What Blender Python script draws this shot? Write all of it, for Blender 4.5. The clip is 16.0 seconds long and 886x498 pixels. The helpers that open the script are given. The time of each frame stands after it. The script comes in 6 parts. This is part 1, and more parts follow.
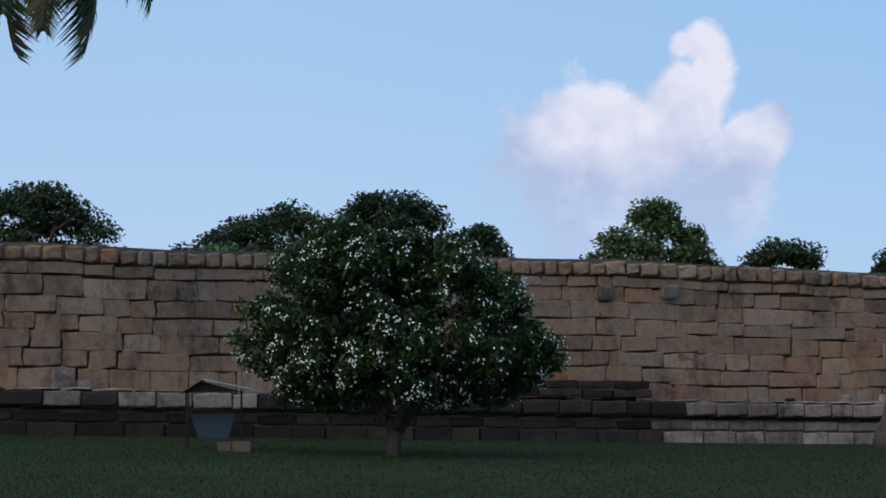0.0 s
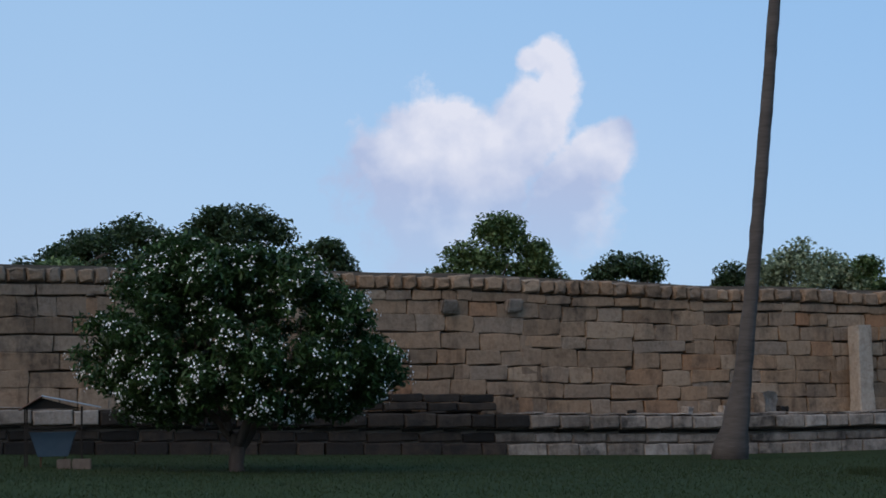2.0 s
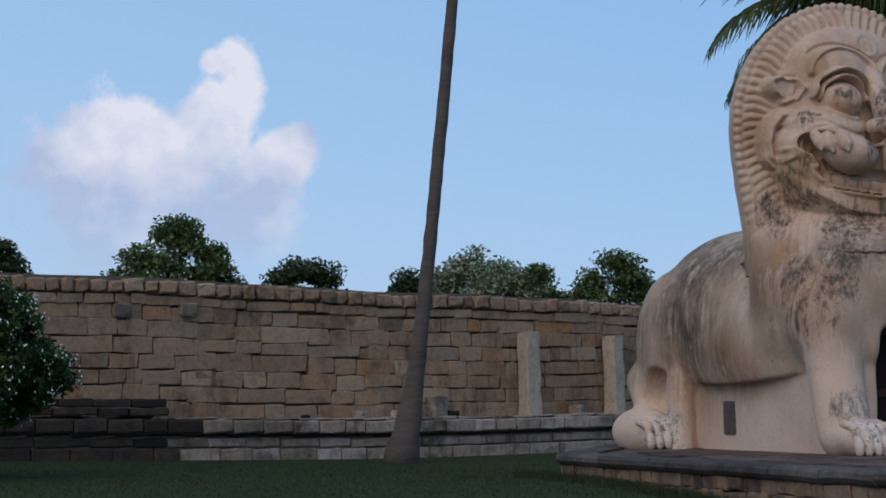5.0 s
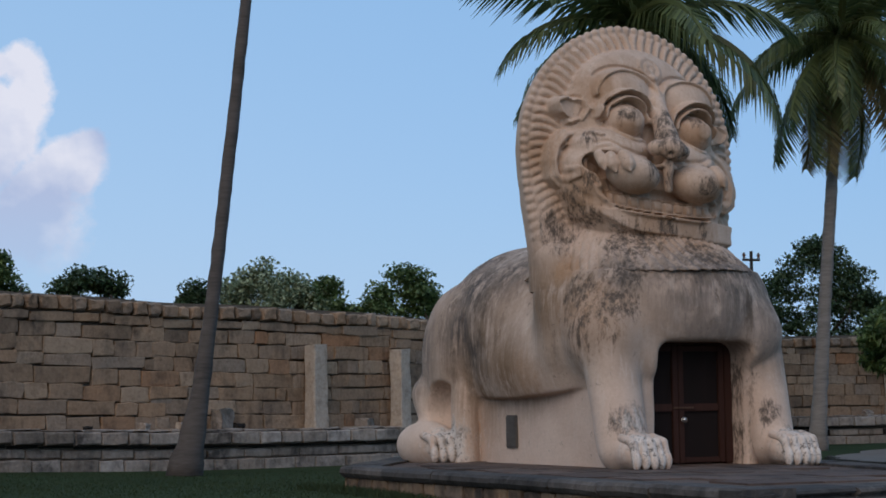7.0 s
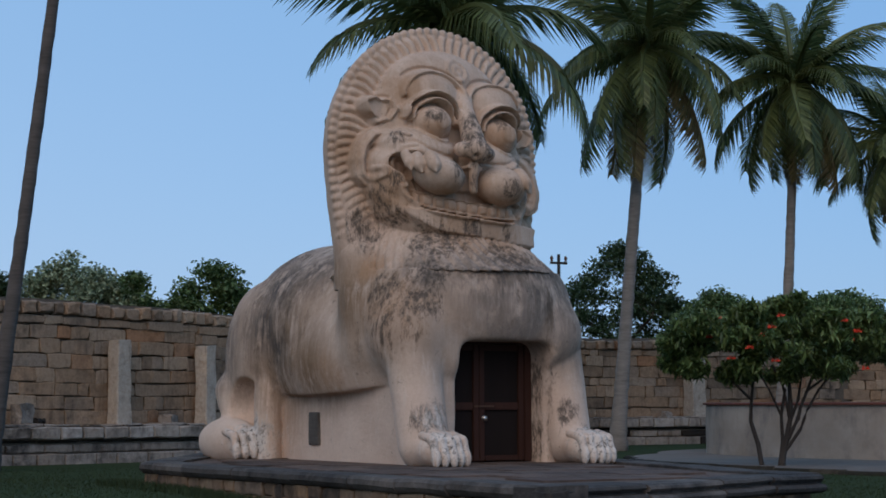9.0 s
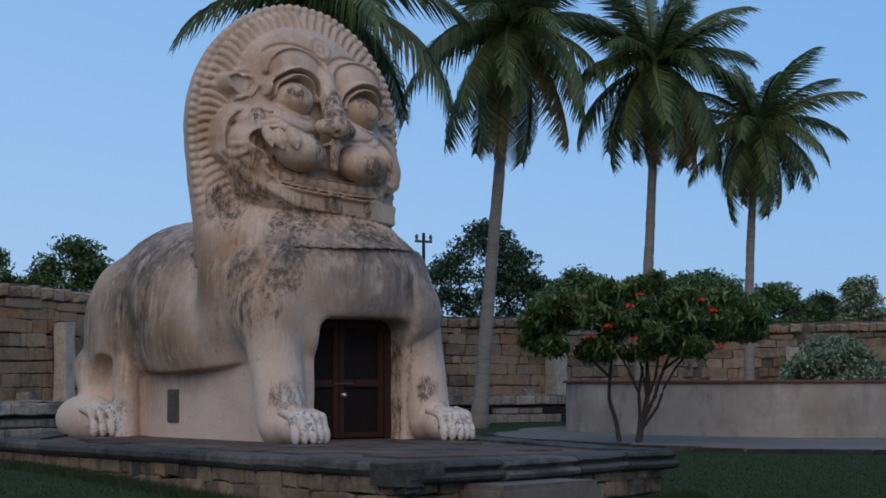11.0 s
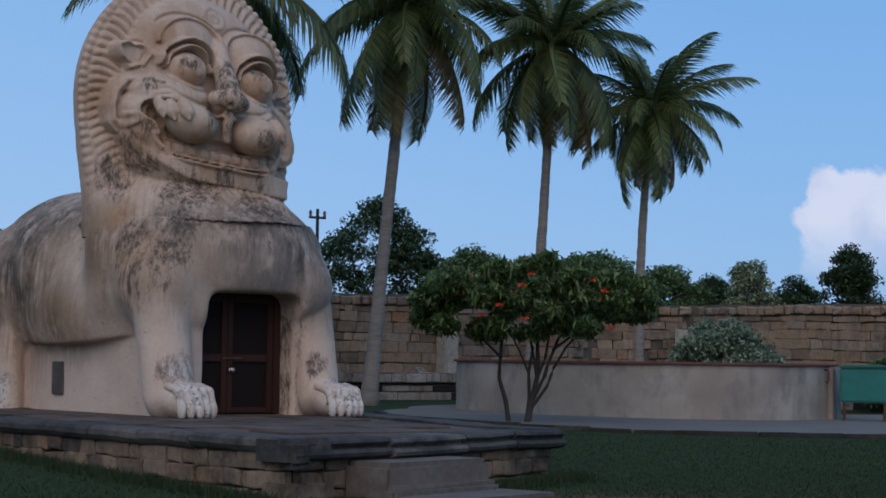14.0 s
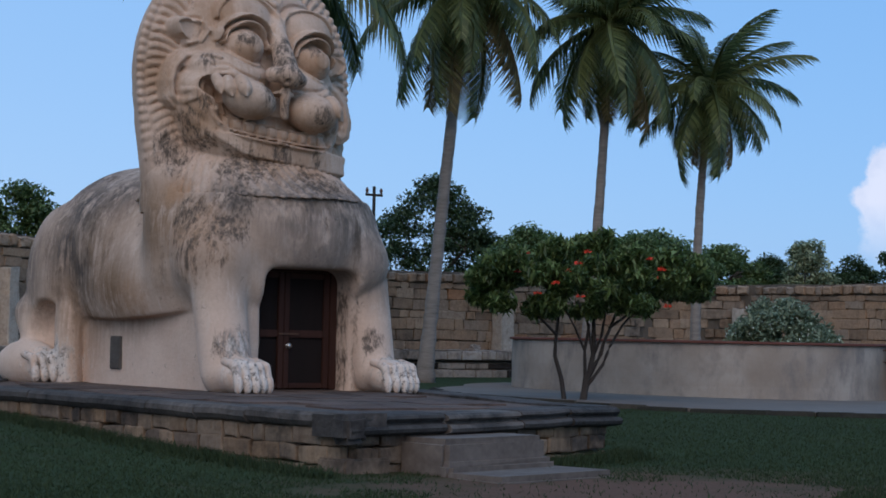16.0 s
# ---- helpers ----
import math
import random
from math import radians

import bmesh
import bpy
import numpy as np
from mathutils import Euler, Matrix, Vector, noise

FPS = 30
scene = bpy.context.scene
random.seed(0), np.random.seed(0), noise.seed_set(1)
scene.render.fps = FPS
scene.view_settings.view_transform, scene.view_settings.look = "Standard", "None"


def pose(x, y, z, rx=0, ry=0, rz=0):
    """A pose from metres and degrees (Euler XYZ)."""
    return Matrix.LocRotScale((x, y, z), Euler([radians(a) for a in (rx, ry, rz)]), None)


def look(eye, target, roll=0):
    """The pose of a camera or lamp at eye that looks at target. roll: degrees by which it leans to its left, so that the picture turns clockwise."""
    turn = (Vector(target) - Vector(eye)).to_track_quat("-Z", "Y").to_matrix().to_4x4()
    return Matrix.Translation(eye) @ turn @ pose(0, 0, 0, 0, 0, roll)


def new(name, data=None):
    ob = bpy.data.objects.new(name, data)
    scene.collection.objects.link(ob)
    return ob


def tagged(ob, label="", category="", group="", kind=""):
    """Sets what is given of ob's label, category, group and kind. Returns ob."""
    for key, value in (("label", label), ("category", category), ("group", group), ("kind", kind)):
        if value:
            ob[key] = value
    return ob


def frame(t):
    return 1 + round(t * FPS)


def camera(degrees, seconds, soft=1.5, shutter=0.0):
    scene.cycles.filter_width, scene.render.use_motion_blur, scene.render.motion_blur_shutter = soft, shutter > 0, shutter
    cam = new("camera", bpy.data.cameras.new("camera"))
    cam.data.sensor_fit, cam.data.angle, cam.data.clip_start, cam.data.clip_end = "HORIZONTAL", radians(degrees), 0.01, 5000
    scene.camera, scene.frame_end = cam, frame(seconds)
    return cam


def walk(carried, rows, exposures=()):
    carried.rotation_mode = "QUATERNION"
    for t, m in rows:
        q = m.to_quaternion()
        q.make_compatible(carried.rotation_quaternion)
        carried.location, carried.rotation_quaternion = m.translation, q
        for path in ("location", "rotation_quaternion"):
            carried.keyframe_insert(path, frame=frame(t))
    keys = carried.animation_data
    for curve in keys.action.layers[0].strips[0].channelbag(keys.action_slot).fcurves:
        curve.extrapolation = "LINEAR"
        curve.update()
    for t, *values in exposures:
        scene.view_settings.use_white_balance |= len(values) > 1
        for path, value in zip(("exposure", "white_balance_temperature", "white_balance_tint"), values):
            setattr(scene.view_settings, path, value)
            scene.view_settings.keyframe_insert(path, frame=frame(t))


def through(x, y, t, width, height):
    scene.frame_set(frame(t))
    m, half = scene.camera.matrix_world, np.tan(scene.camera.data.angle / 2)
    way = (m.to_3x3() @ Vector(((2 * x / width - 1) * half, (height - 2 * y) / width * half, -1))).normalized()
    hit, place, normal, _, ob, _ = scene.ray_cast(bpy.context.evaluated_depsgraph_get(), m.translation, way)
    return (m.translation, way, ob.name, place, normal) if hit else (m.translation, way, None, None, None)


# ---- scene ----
# camera: stands on the lawn and turns from the flowering tree to the lion and the well
cam = camera(28.148, 16.0, soft=1.7)


def aim(x, y, z, heading, pitch, roll):
    """A pose from a place, a compass heading from +y, a pitch and a lean, in degrees."""
    h, p = radians(heading), radians(pitch)
    way = Vector((math.sin(h) * math.cos(p), math.cos(h) * math.cos(p), math.sin(p)))
    return look(Vector((x, y, z)), Vector((x, y, z)) + way * 20, roll)


PATH = [
    (0, -0.194, 0.217, 1.315, 0.133, 4.407, -0.696),
    (0.5, -0.177, 0.247, 1.325, 1.143, 4.384, -0.694),
    (1, -0.156, 0.224, 1.334, 2.136, 4.181, -0.88),
    (1.5, -0.147, 0.204, 1.325, 3.358, 4.583, -1.025),
    (2, -0.131, 0.188, 1.323, 5.073, 4.766, -1.142),
    (2.5, -0.121, 0.174, 1.322, 6.702, 4.637, -1.206),
    (3, -0.088, 0.134, 1.318, 9.01, 4.565, -1.212),
    (3.5, -0.084, 0.13, 1.318, 10.932, 4.488, -1.147),
    (6, -0.021, 0.129, 1.331, 18.591, 5.008, -1.169),
    (6.5, -0.028, 0.092, 1.326, 20.457, 5.082, -1.085),
    (7, -0.018, 0.056, 1.33, 22.209, 5.006, -0.749),
    (7.5, -0.007, 0.01, 1.334, 23.86, 4.99, -0.558),
    (8, 0.007, -0.029, 1.322, 25.946, 5.209, -0.482),
    (8.5, 0, -0.054, 1.319, 27.297, 5.17, -0.258),
    (9, 0.017, -0.092, 1.298, 28.303, 4.946, -0.162),
    (11.5, 0.059, -0.191, 1.279, 33.618, 4.072, -0.052),
    (12, 0.068, -0.2, 1.268, 34.428, 3.907, 0.036),
    (12.5, 0.1, -0.174, 1.276, 35.029, 3.767, 0.124),
    (13, 0.107, -0.173, 1.269, 35.795, 3.738, 0.233),
    (13.5, 0.139, -0.126, 1.267, 36.27, 3.619, 0.34),
    (14, 0.142, -0.106, 1.275, 36.075, 3.538, 0.801),
    (14.5, 0.153, -0.098, 1.258, 35.862, 3.393, 0.867),
    (15, 0.157, -0.101, 1.253, 35.397, 2.959, 0.946),
    (15.5, 0.158, -0.107, 1.258, 34.924, 2.846, 1.049),
    (16, 0.151, -0.091, 1.26, 34.262, 2.798, 1.174),
]
walk(cam, [(t, aim(*rest)) for t, *rest in PATH], exposures=[(0.0, -0.04, 6500, 10), (3.5, -0.12, 6400, 10), (7.0, -0.09, 6500, 10), (9.0, -0.17, 6250, 10), (12.0, -0.2, 5950, 10), (14.5, -0.24, 5900, 10), (16.0, -0.03, 5950, 10)])

# ---- world and light: dusk sky after sunset, soft and blue ----
SUN_AZ, SUN_EL = -140.0, 24.0
world = bpy.data.worlds.new("dusk_sky")
scene.world = world
world.use_nodes = True


def sky_nodes():
    nt = world.node_tree
    nt.nodes.clear()
    N, L = nt.nodes.new, nt.links.new

    def math_node(op, a, b=None, c=None, clamp=False):
        n = N("ShaderNodeMath")
        n.operation, n.use_clamp = op, clamp
        for i, v in enumerate((a, b, c)):
            if v is None:
                continue
            if isinstance(v, (int, float)):
                n.inputs[i].default_value = v
            else:
                L(v, n.inputs[i])
        return n.outputs[0]

    sky = N("ShaderNodeTexSky")
    sky.sky_type, sky.sun_disc = "NISHITA", False
    sky.sun_elevation, sky.sun_rotation = radians(SUN_EL), radians(SUN_AZ)
    sky.air_density, sky.dust_density, sky.ozone_density = 1.0, 0.6, 2.0
    coord = N("ShaderNodeTexCoord")
    sep = N("ShaderNodeSeparateXYZ")
    L(coord.outputs["Generated"], sep.inputs[0])
    # pale milky veil that thickens toward the horizon and toward the afterglow
    low = math_node("SUBTRACT", 1.0, math_node("MULTIPLY", sep.outputs[2], 2.6), clamp=True)
    glow = math_node("MULTIPLY_ADD", sep.outputs[0], -0.55, 0.62, clamp=True)
    veil = math_node("MULTIPLY", math_node("MULTIPLY", low, low), glow, clamp=True)
    tone = N("ShaderNodeMix")
    tone.data_type = "RGBA"
    L(math_node("MULTIPLY_ADD", veil, 0.75, 0.12, clamp=True), tone.inputs[0])
    tone.inputs[7].default_value = VEIL
    # clear dusk blue, deeper away from the afterglow
    blue = N("ShaderNodeMix")
    blue.data_type = "RGBA"
    L(math_node("MULTIPLY_ADD", sep.outputs[0], 1.25, 0.12, clamp=True), blue.inputs[0])
    blue.inputs[6].default_value, blue.inputs[7].default_value = BLUE_NEAR, BLUE_FAR
    clear = N("ShaderNodeMix")
    clear.data_type = "RGBA"
    clear.inputs[0].default_value = 0.72
    L(sky.outputs[0], clear.inputs[6])
    L(blue.outputs[2], clear.inputs[7])
    L(clear.outputs[2], tone.inputs[6])
    # cumulus heaps: soft balls in the sky's directions, broken up by noise
    warp = N("ShaderNodeTexNoise")
    warp.inputs["Scale"].default_value, warp.inputs["Detail"].default_value = 34.0, 10.0
    warp.inputs["Roughness"].default_value = 0.6
    L(coord.outputs["Generated"], warp.inputs["Vector"])
    rough = math_node("SUBTRACT", warp.outputs[0], 0.5)

    def heap(balls):
        total = None
        for az, el, size in balls:
            a, e = radians(az), radians(el)
            d = N("ShaderNodeVectorMath")
            d.operation = "DISTANCE"
            L(coord.outputs["Generated"], d.inputs[0])
            d.inputs[1].default_value = (math.sin(a) * math.cos(e), math.cos(a) * math.cos(e), math.sin(e))
            dist = math_node("ADD", math_node("DIVIDE", d.outputs["Value"], radians(size)), math_node("MULTIPLY", rough, 1.8))
            part_ = math_node("SUBTRACT", 1.0, dist)
            total = part_ if total is None else math_node("SMOOTH_MAX", total, part_, 0.22)
        return total

    left = heap(CLOUD_A)
    right = heap(CLOUD_B)
    # the heaps' feet fade into the haze
    foot = math_node("MULTIPLY_ADD", sep.outputs[2], 13.0, -0.55, clamp=True)
    mask = math_node("MULTIPLY", math_node("MULTIPLY_ADD", left, 2.6, 0.05, clamp=True), foot, clamp=True)
    foot = math_node("MULTIPLY_ADD", sep.outputs[2], 25.0, -0.95, clamp=True)
    mask = math_node("MAXIMUM", mask, math_node("MULTIPLY", math_node("MULTIPLY_ADD", right, 4.0, 0.1, clamp=True), foot, clamp=True))
    shade = N("ShaderNodeTexNoise")
    shade.inputs["Scale"].default_value, shade.inputs["Detail"].default_value = 24.0, 8.0
    L(coord.outputs["Generated"], shade.inputs["Vector"])
    hue = N("ShaderNodeMix")
    hue.data_type = "RGBA"
    L(math_node("ADD", math_node("MULTIPLY_ADD", shade.outputs[0], 3.4, -1.25), math_node("ADD", math_node("MULTIPLY_ADD", sep.outputs[2], 7.0, -1.1), math_node("MULTIPLY", sep.outputs[0], 1.5)), clamp=True), hue.inputs[0])
    hue.inputs[6].default_value, hue.inputs[7].default_value = CLOUD_DIM, CLOUD_LIT
    cloud = N("ShaderNodeMix")
    cloud.data_type = "RGBA"
    L(math_node("MULTIPLY", mask, 0.86), cloud.inputs[0])
    L(tone.outputs[2], cloud.inputs[6])
    L(hue.outputs[2], cloud.inputs[7])
    back = N("ShaderNodeBackground")
    back.inputs[1].default_value = SKY_STRENGTH
    L(cloud.outputs[2], back.inputs[0])
    out = N("ShaderNodeOutputWorld")
    L(back.outputs[0], out.inputs[0])


SKY_STRENGTH = 0.1
VEIL = (5.6, 6.7, 9.0, 1)
BLUE_NEAR, BLUE_FAR = (3.5, 6.3, 9.8, 1), (1.65, 4.5, 8.8, 1)
CLOUD_DIM, CLOUD_LIT = (4.7, 5.4, 7.6, 1), (8.6, 8.5, 9.4, 1)
CLOUD_A = [(3.43, 7.16, 1.48), (4.26, 8.08, 1.58), (5.08, 8.08, 1.68), (5.9, 8.26, 1.38), (4.62, 6.34, 2.87), (6.36, 6.7, 2.27), (8.65, 10.77, 0.83), (8.05, 10.8, 0.51), (8.89, 10.09, 0.91), (8.56, 9.27, 1.19), (7.64, 9.12, 1.03), (7.64, 7.89, 1.58), (10.61, 8.17, 0.87), (10.98, 8.44, 0.59), (9.81, 8.02, 0.59), (10.48, 7.4, 0.71), (9.11, 6.06, 1.88), (7.95, 9.7, 0.85), (8.0, 8.3, 1.3), (9.2, 6.9, 1.3), (4.2, 8.3, 1.5), (5.4, 8.7, 1.35), (3.5, 7.4, 1.5), (10.3, 7.8, 1.1)]
CLOUD_B = [(48.41, 5.39, 0.75), (49.15, 5.45, 0.71), (49.88, 4.84, 1.19), (48.32, 4.48, 0.99), (48.96, 3.83, 1.48), (50.61, 4.57, 1.78)]
sky_nodes()

sun = new("sun", bpy.data.lights.new("sun", "SUN"))
sun.data.energy, sun.data.angle, sun.data.color = 1.25, radians(55), (1.0, 0.72, 0.5)
sun.matrix_world = look((0, 0, 60), (-60 * math.sin(radians(SUN_AZ)), -60 * math.cos(radians(SUN_AZ)), 60 - 60 * math.tan(radians(38))))

# ---- materials ----
class Mat:
    """A small node builder round one Principled material."""

    def __init__(self, name, rough=0.8, metal=0.0):
        self.m = bpy.data.materials.new(name)
        self.m.use_nodes = True
        self.t = self.m.node_tree
        self.b = self.t.nodes["Principled BSDF"]
        self.b.inputs["Roughness"].default_value = rough
        self.b.inputs["Metallic"].default_value = metal
        self.b.inputs["Specular IOR Level"].default_value = 0.3
        self.pos = self.n("ShaderNodeTexCoord").outputs["Object"]

    def n(self, kind):
        return self.t.nodes.new(kind)

    def put(self, v, sock):
        if hasattr(v, "is_linked"):
            self.t.links.new(v, sock)
        else:
            sock.default_value = v

    def math(self, op, a, b=0.0, c=0.0, clamp=True):
        n = self.n("ShaderNodeMath")
        n.operation, n.use_clamp = op, clamp
        for i, v in enumerate((a, b, c)):
            self.put(v, n.inputs[i])
        return n.outputs[0]

    def noise(self, scale, detail=6.0, stretch=(1, 1, 1), rough=0.6, vec=None):
        mp = self.n("ShaderNodeMapping")
        mp.inputs["Scale"].default_value = stretch
        self.put(vec if vec else self.pos, mp.inputs[0])
        n = self.n("ShaderNodeTexNoise")
        n.inputs["Scale"].default_value, n.inputs["Detail"].default_value, n.inputs["Roughness"].default_value = scale, detail, rough
        self.put(mp.outputs[0], n.inputs["Vector"])
        return n.outputs[0]

    def band(self, v, lo, hi):
        n = self.n("ShaderNodeMapRange")
        n.inputs[1].default_value, n.inputs[2].default_value = lo, hi
        self.put(v, n.inputs[0])
        return n.outputs[0]

    def mix(self, fac, a, b, blend="MIX"):
        n = self.n("ShaderNodeMix")
        n.data_type, n.blend_type = "RGBA", blend
        self.put(fac, n.inputs[0])
        self.put((*a, 1) if isinstance(a, tuple) else a, n.inputs[6])
        self.put((*b, 1) if isinstance(b, tuple) else b, n.inputs[7])
        return n.outputs[2]

    def piece(self):
        """A number of its own for every object and every loose island."""
        a, b = self.n("ShaderNodeObjectInfo").outputs["Random"], self.n("ShaderNodeNewGeometry").outputs["Random Per Island"]
        return self.math("FRACT", self.math("ADD", a, self.math("MULTIPLY", b, 7.31, clamp=False), clamp=False), clamp=False)

    def ramp(self, v, stops):
        n = self.n("ShaderNodeValToRGB")
        e = n.color_ramp.elements
        e[0].position, e[0].color = stops[0][0], (*stops[0][1], 1)
        e[1].position, e[1].color = stops[-1][0], (*stops[-1][1], 1)
        for p, c in stops[1:-1]:
            e.new(p).color = (*c, 1)
        self.put(v, n.inputs[0])
        return n.outputs[0]

    def done(self, color, bump=None, strength=0.3, dist=0.02, rough=None):
        self.put((*color, 1) if isinstance(color, tuple) else color, self.b.inputs["Base Color"])
        if bump is not None:
            n = self.n("ShaderNodeBump")
            n.inputs["Strength"].default_value, n.inputs["Distance"].default_value = strength, dist
            self.put(bump, n.inputs["Height"])
            self.put(n.outputs[0], self.b.inputs["Normal"])
        if rough is not None:
            self.put(rough, self.b.inputs["Roughness"])
        return self.m


def world_pos(k):
    return k.n("ShaderNodeNewGeometry").outputs["Position"]


def stone_material(name, stops, black=0.25, blackness=(0.02, 0.019, 0.018)):
    k = Mat(name, 0.88)
    w = world_pos(k)
    base = k.ramp(k.piece(), stops)
    grain = k.noise(14, 8, vec=w)
    base = k.mix(k.math("MULTIPLY", k.band(grain, 0.3, 0.7), 0.5), base, k.mix(1.0, base, (0.55, 0.5, 0.46), "MULTIPLY"))
    base = k.mix(k.math("MULTIPLY", k.band(k.noise(2.3, 5, vec=w), 0.5, 0.75), 0.4), base, k.mix(1.0, base, (1.5, 1.35, 1.2), "MULTIPLY"))
    base = k.mix(k.math("MULTIPLY", k.band(k.noise(5.5, 7, rough=0.7, vec=w), 0.5, 0.66), 0.55), base, k.mix(1.0, base, (0.5, 0.46, 0.43), "MULTIPLY"))
    base = k.mix(k.math("MULTIPLY", k.band(k.noise(3.4, 8, (1, 1, 0.09), 0.7, vec=w), 0.56, 0.66), 0.5), base, k.mix(1.0, base, (0.4, 0.37, 0.35), "MULTIPLY"))
    stain = k.math("MULTIPLY", k.band(k.noise(0.9, 7, (1, 1, 0.45), 0.68, vec=w), 0.62 - black * 0.5, 0.74 - black * 0.3), k.band(k.noise(5, 6, vec=w), 0.28, 0.6))
    base = k.mix(k.math("MULTIPLY", stain, 0.85), base, blackness)
    return k.done(base, k.math("ADD", grain, k.noise(3, 6, vec=w), clamp=False), 0.55, 0.04)


M_WALL = stone_material("wall_granite", [(0, (0.20, 0.148, 0.105)), (0.18, (0.34, 0.232, 0.148)), (0.36, (0.275, 0.207, 0.15)), (0.52, (0.36, 0.24, 0.15)), (0.68, (0.285, 0.225, 0.172)), (0.82, (0.40, 0.30, 0.21)), (0.93, (0.31, 0.213, 0.138)), (1, (0.36, 0.19, 0.1))], 0.25)
M_PLINTH = stone_material("plinth_granite", [(0, (0.26, 0.215, 0.175)), (0.4, (0.42, 0.365, 0.31)), (0.7, (0.34, 0.288, 0.242)), (1, (0.5, 0.45, 0.4))], 0.4)
# black staining, with shade under tree and moulding put into the colour
M_BLACKENED_SHADED = stone_material("blackened_shaded_granite", [(0, (0.017, 0.014, 0.011)), (0.5, (0.04, 0.031, 0.024)), (1, (0.085, 0.065, 0.049))], 0.6)
M_SLAB = stone_material("platform_slab_stone", [(0, (0.075, 0.069, 0.064)), (0.5, (0.115, 0.102, 0.093)), (1, (0.165, 0.145, 0.128))], 0.45)
M_RUBBLE = stone_material("platform_rubble", [(0, (0.16, 0.12, 0.09)), (0.4, (0.30, 0.2, 0.12)), (0.7, (0.24, 0.18, 0.13)), (1, (0.36, 0.26, 0.17))], 0.4)
M_KERB = stone_material("mossy_kerb_stone", [(0, (0.03, 0.032, 0.022)), (0.5, (0.055, 0.052, 0.04)), (1, (0.09, 0.08, 0.065))], 0.5)
M_PILLAR = stone_material("pale_pillar_stone", [(0, (0.40, 0.35, 0.29)), (1, (0.48, 0.42, 0.35))], 0.0)


def mortar():
    k = Mat("dark_joint", 0.95)
    return k.done(k.mix(k.noise(3, 6, vec=world_pos(k)), (0.085, 0.07, 0.056), (0.18, 0.148, 0.115)))


M_JOINT = mortar()


def plaster():
    k = Mat("weathered_pink_plaster", 0.85)
    p = k.pos
    sep = k.n("ShaderNodeSeparateXYZ")
    k.put(p, sep.inputs[0])
    z = sep.outputs[2]
    fine = k.noise(26, 8)
    patch = k.noise(3.2, 7, rough=0.65)
    streak = k.noise(6.5, 9, (1, 1, 0.1), 0.66)
    thin = k.noise(19, 8, (1, 1, 0.07), 0.7)
    runs = k.math("ADD", k.math("MULTIPLY", patch, 0.35), k.math("ADD", k.math("MULTIPLY", streak, 0.42), k.math("MULTIPLY", thin, 0.23)))
    col = k.mix(k.band(k.noise(1.1, 5), 0.35, 0.65), (0.56, 0.415, 0.32), (0.66, 0.515, 0.41))
    # a film of dirt over the trunk of the body
    film = k.math("MULTIPLY", k.band(z, 0.95, 1.3), k.math("SUBTRACT", 1.0, k.band(z, 2.5, 3.0)))
    col = k.mix(k.math("MULTIPLY", film, k.band(k.noise(1.7, 6, (1, 1, 0.4)), 0.25, 0.7)), col, (0.36, 0.265, 0.195))
    # the head keeps an older, browner coat
    col = k.mix(k.math("MULTIPLY", k.band(z, 2.95, 3.35), k.math("MULTIPLY", k.band(k.noise(1.4, 6), 0.25, 0.7), 0.75)), col, (0.47, 0.315, 0.21))
    # rain washes: faint streaks all over, pale and dull by turns
    col = k.mix(k.math("MULTIPLY", k.band(runs, 0.47, 0.62), k.math("MULTIPLY", k.band(z, 0.7, 1.6), 0.5)), col, (0.36, 0.255, 0.175))
    col = k.mix(k.math("MULTIPLY", k.band(k.noise(8.5, 8, (1, 1, 0.16), 0.7), 0.55, 0.66), 0.35), col, (0.66, 0.56, 0.47))

    def reach(x, y, z_, r, wobble):
        d = k.n("ShaderNodeVectorMath")
        d.operation = "DISTANCE"
        k.put(p, d.inputs[0])
        d.inputs[1].default_value = (x, y, z_)
        return k.math("ADD", k.math("DIVIDE", d.outputs["Value"], r, clamp=False), k.math("MULTIPLY", wobble, 1.0, clamp=False), clamp=False)

    centred = k.math("SUBTRACT", k.math("ADD", k.math("MULTIPLY", patch, 0.5), k.math("MULTIPLY", streak, 0.5)), 0.5, clamp=False)
    broken = k.math("SUBTRACT", k.math("ADD", k.math("MULTIPLY", k.noise(8.0, 10, (1, 1, 0.5), 0.78), 0.55, clamp=False), k.math("MULTIPLY", k.noise(11, 9, (1, 1, 0.13), 0.7), 0.45, clamp=False), clamp=False), 0.5, clamp=False)
    ragged = k.math("MULTIPLY", broken, 5.0, clamp=False)
    gentle = k.math("MULTIPLY", centred, 2.2, clamp=False)

    def area(rows, lo, wobble):
        out = None
        for x, y, z_, r in rows:
            b = k.math("SUBTRACT", 1.0, k.band(reach(x, y, z_, r, wobble), lo, 1.06))
            out = b if out is None else k.math("MAXIMUM", out, b)
        return out

    def stain(mask, lo, hi, amount, tint, by):
        return k.mix(k.math("MULTIPLY", k.math("MULTIPLY", mask, k.band(by, lo, hi)), amount), col, tint)

    # brown wash down the barrel, grey lichen over back and haunch, soot under the hem
    col = stain(area([(-1.5, 3.55, 1.55, 1.1), (-1.4, 3.9, 1.1, 0.9), (-1.45, 2.9, 1.25, 0.8), (-1.4, 1.7, 2.2, 0.75), (-1.4, 2.2, 2.5, 0.6)], 0.3, gentle), 0.38, 0.54, 0.9, (0.2, 0.12, 0.062), runs)
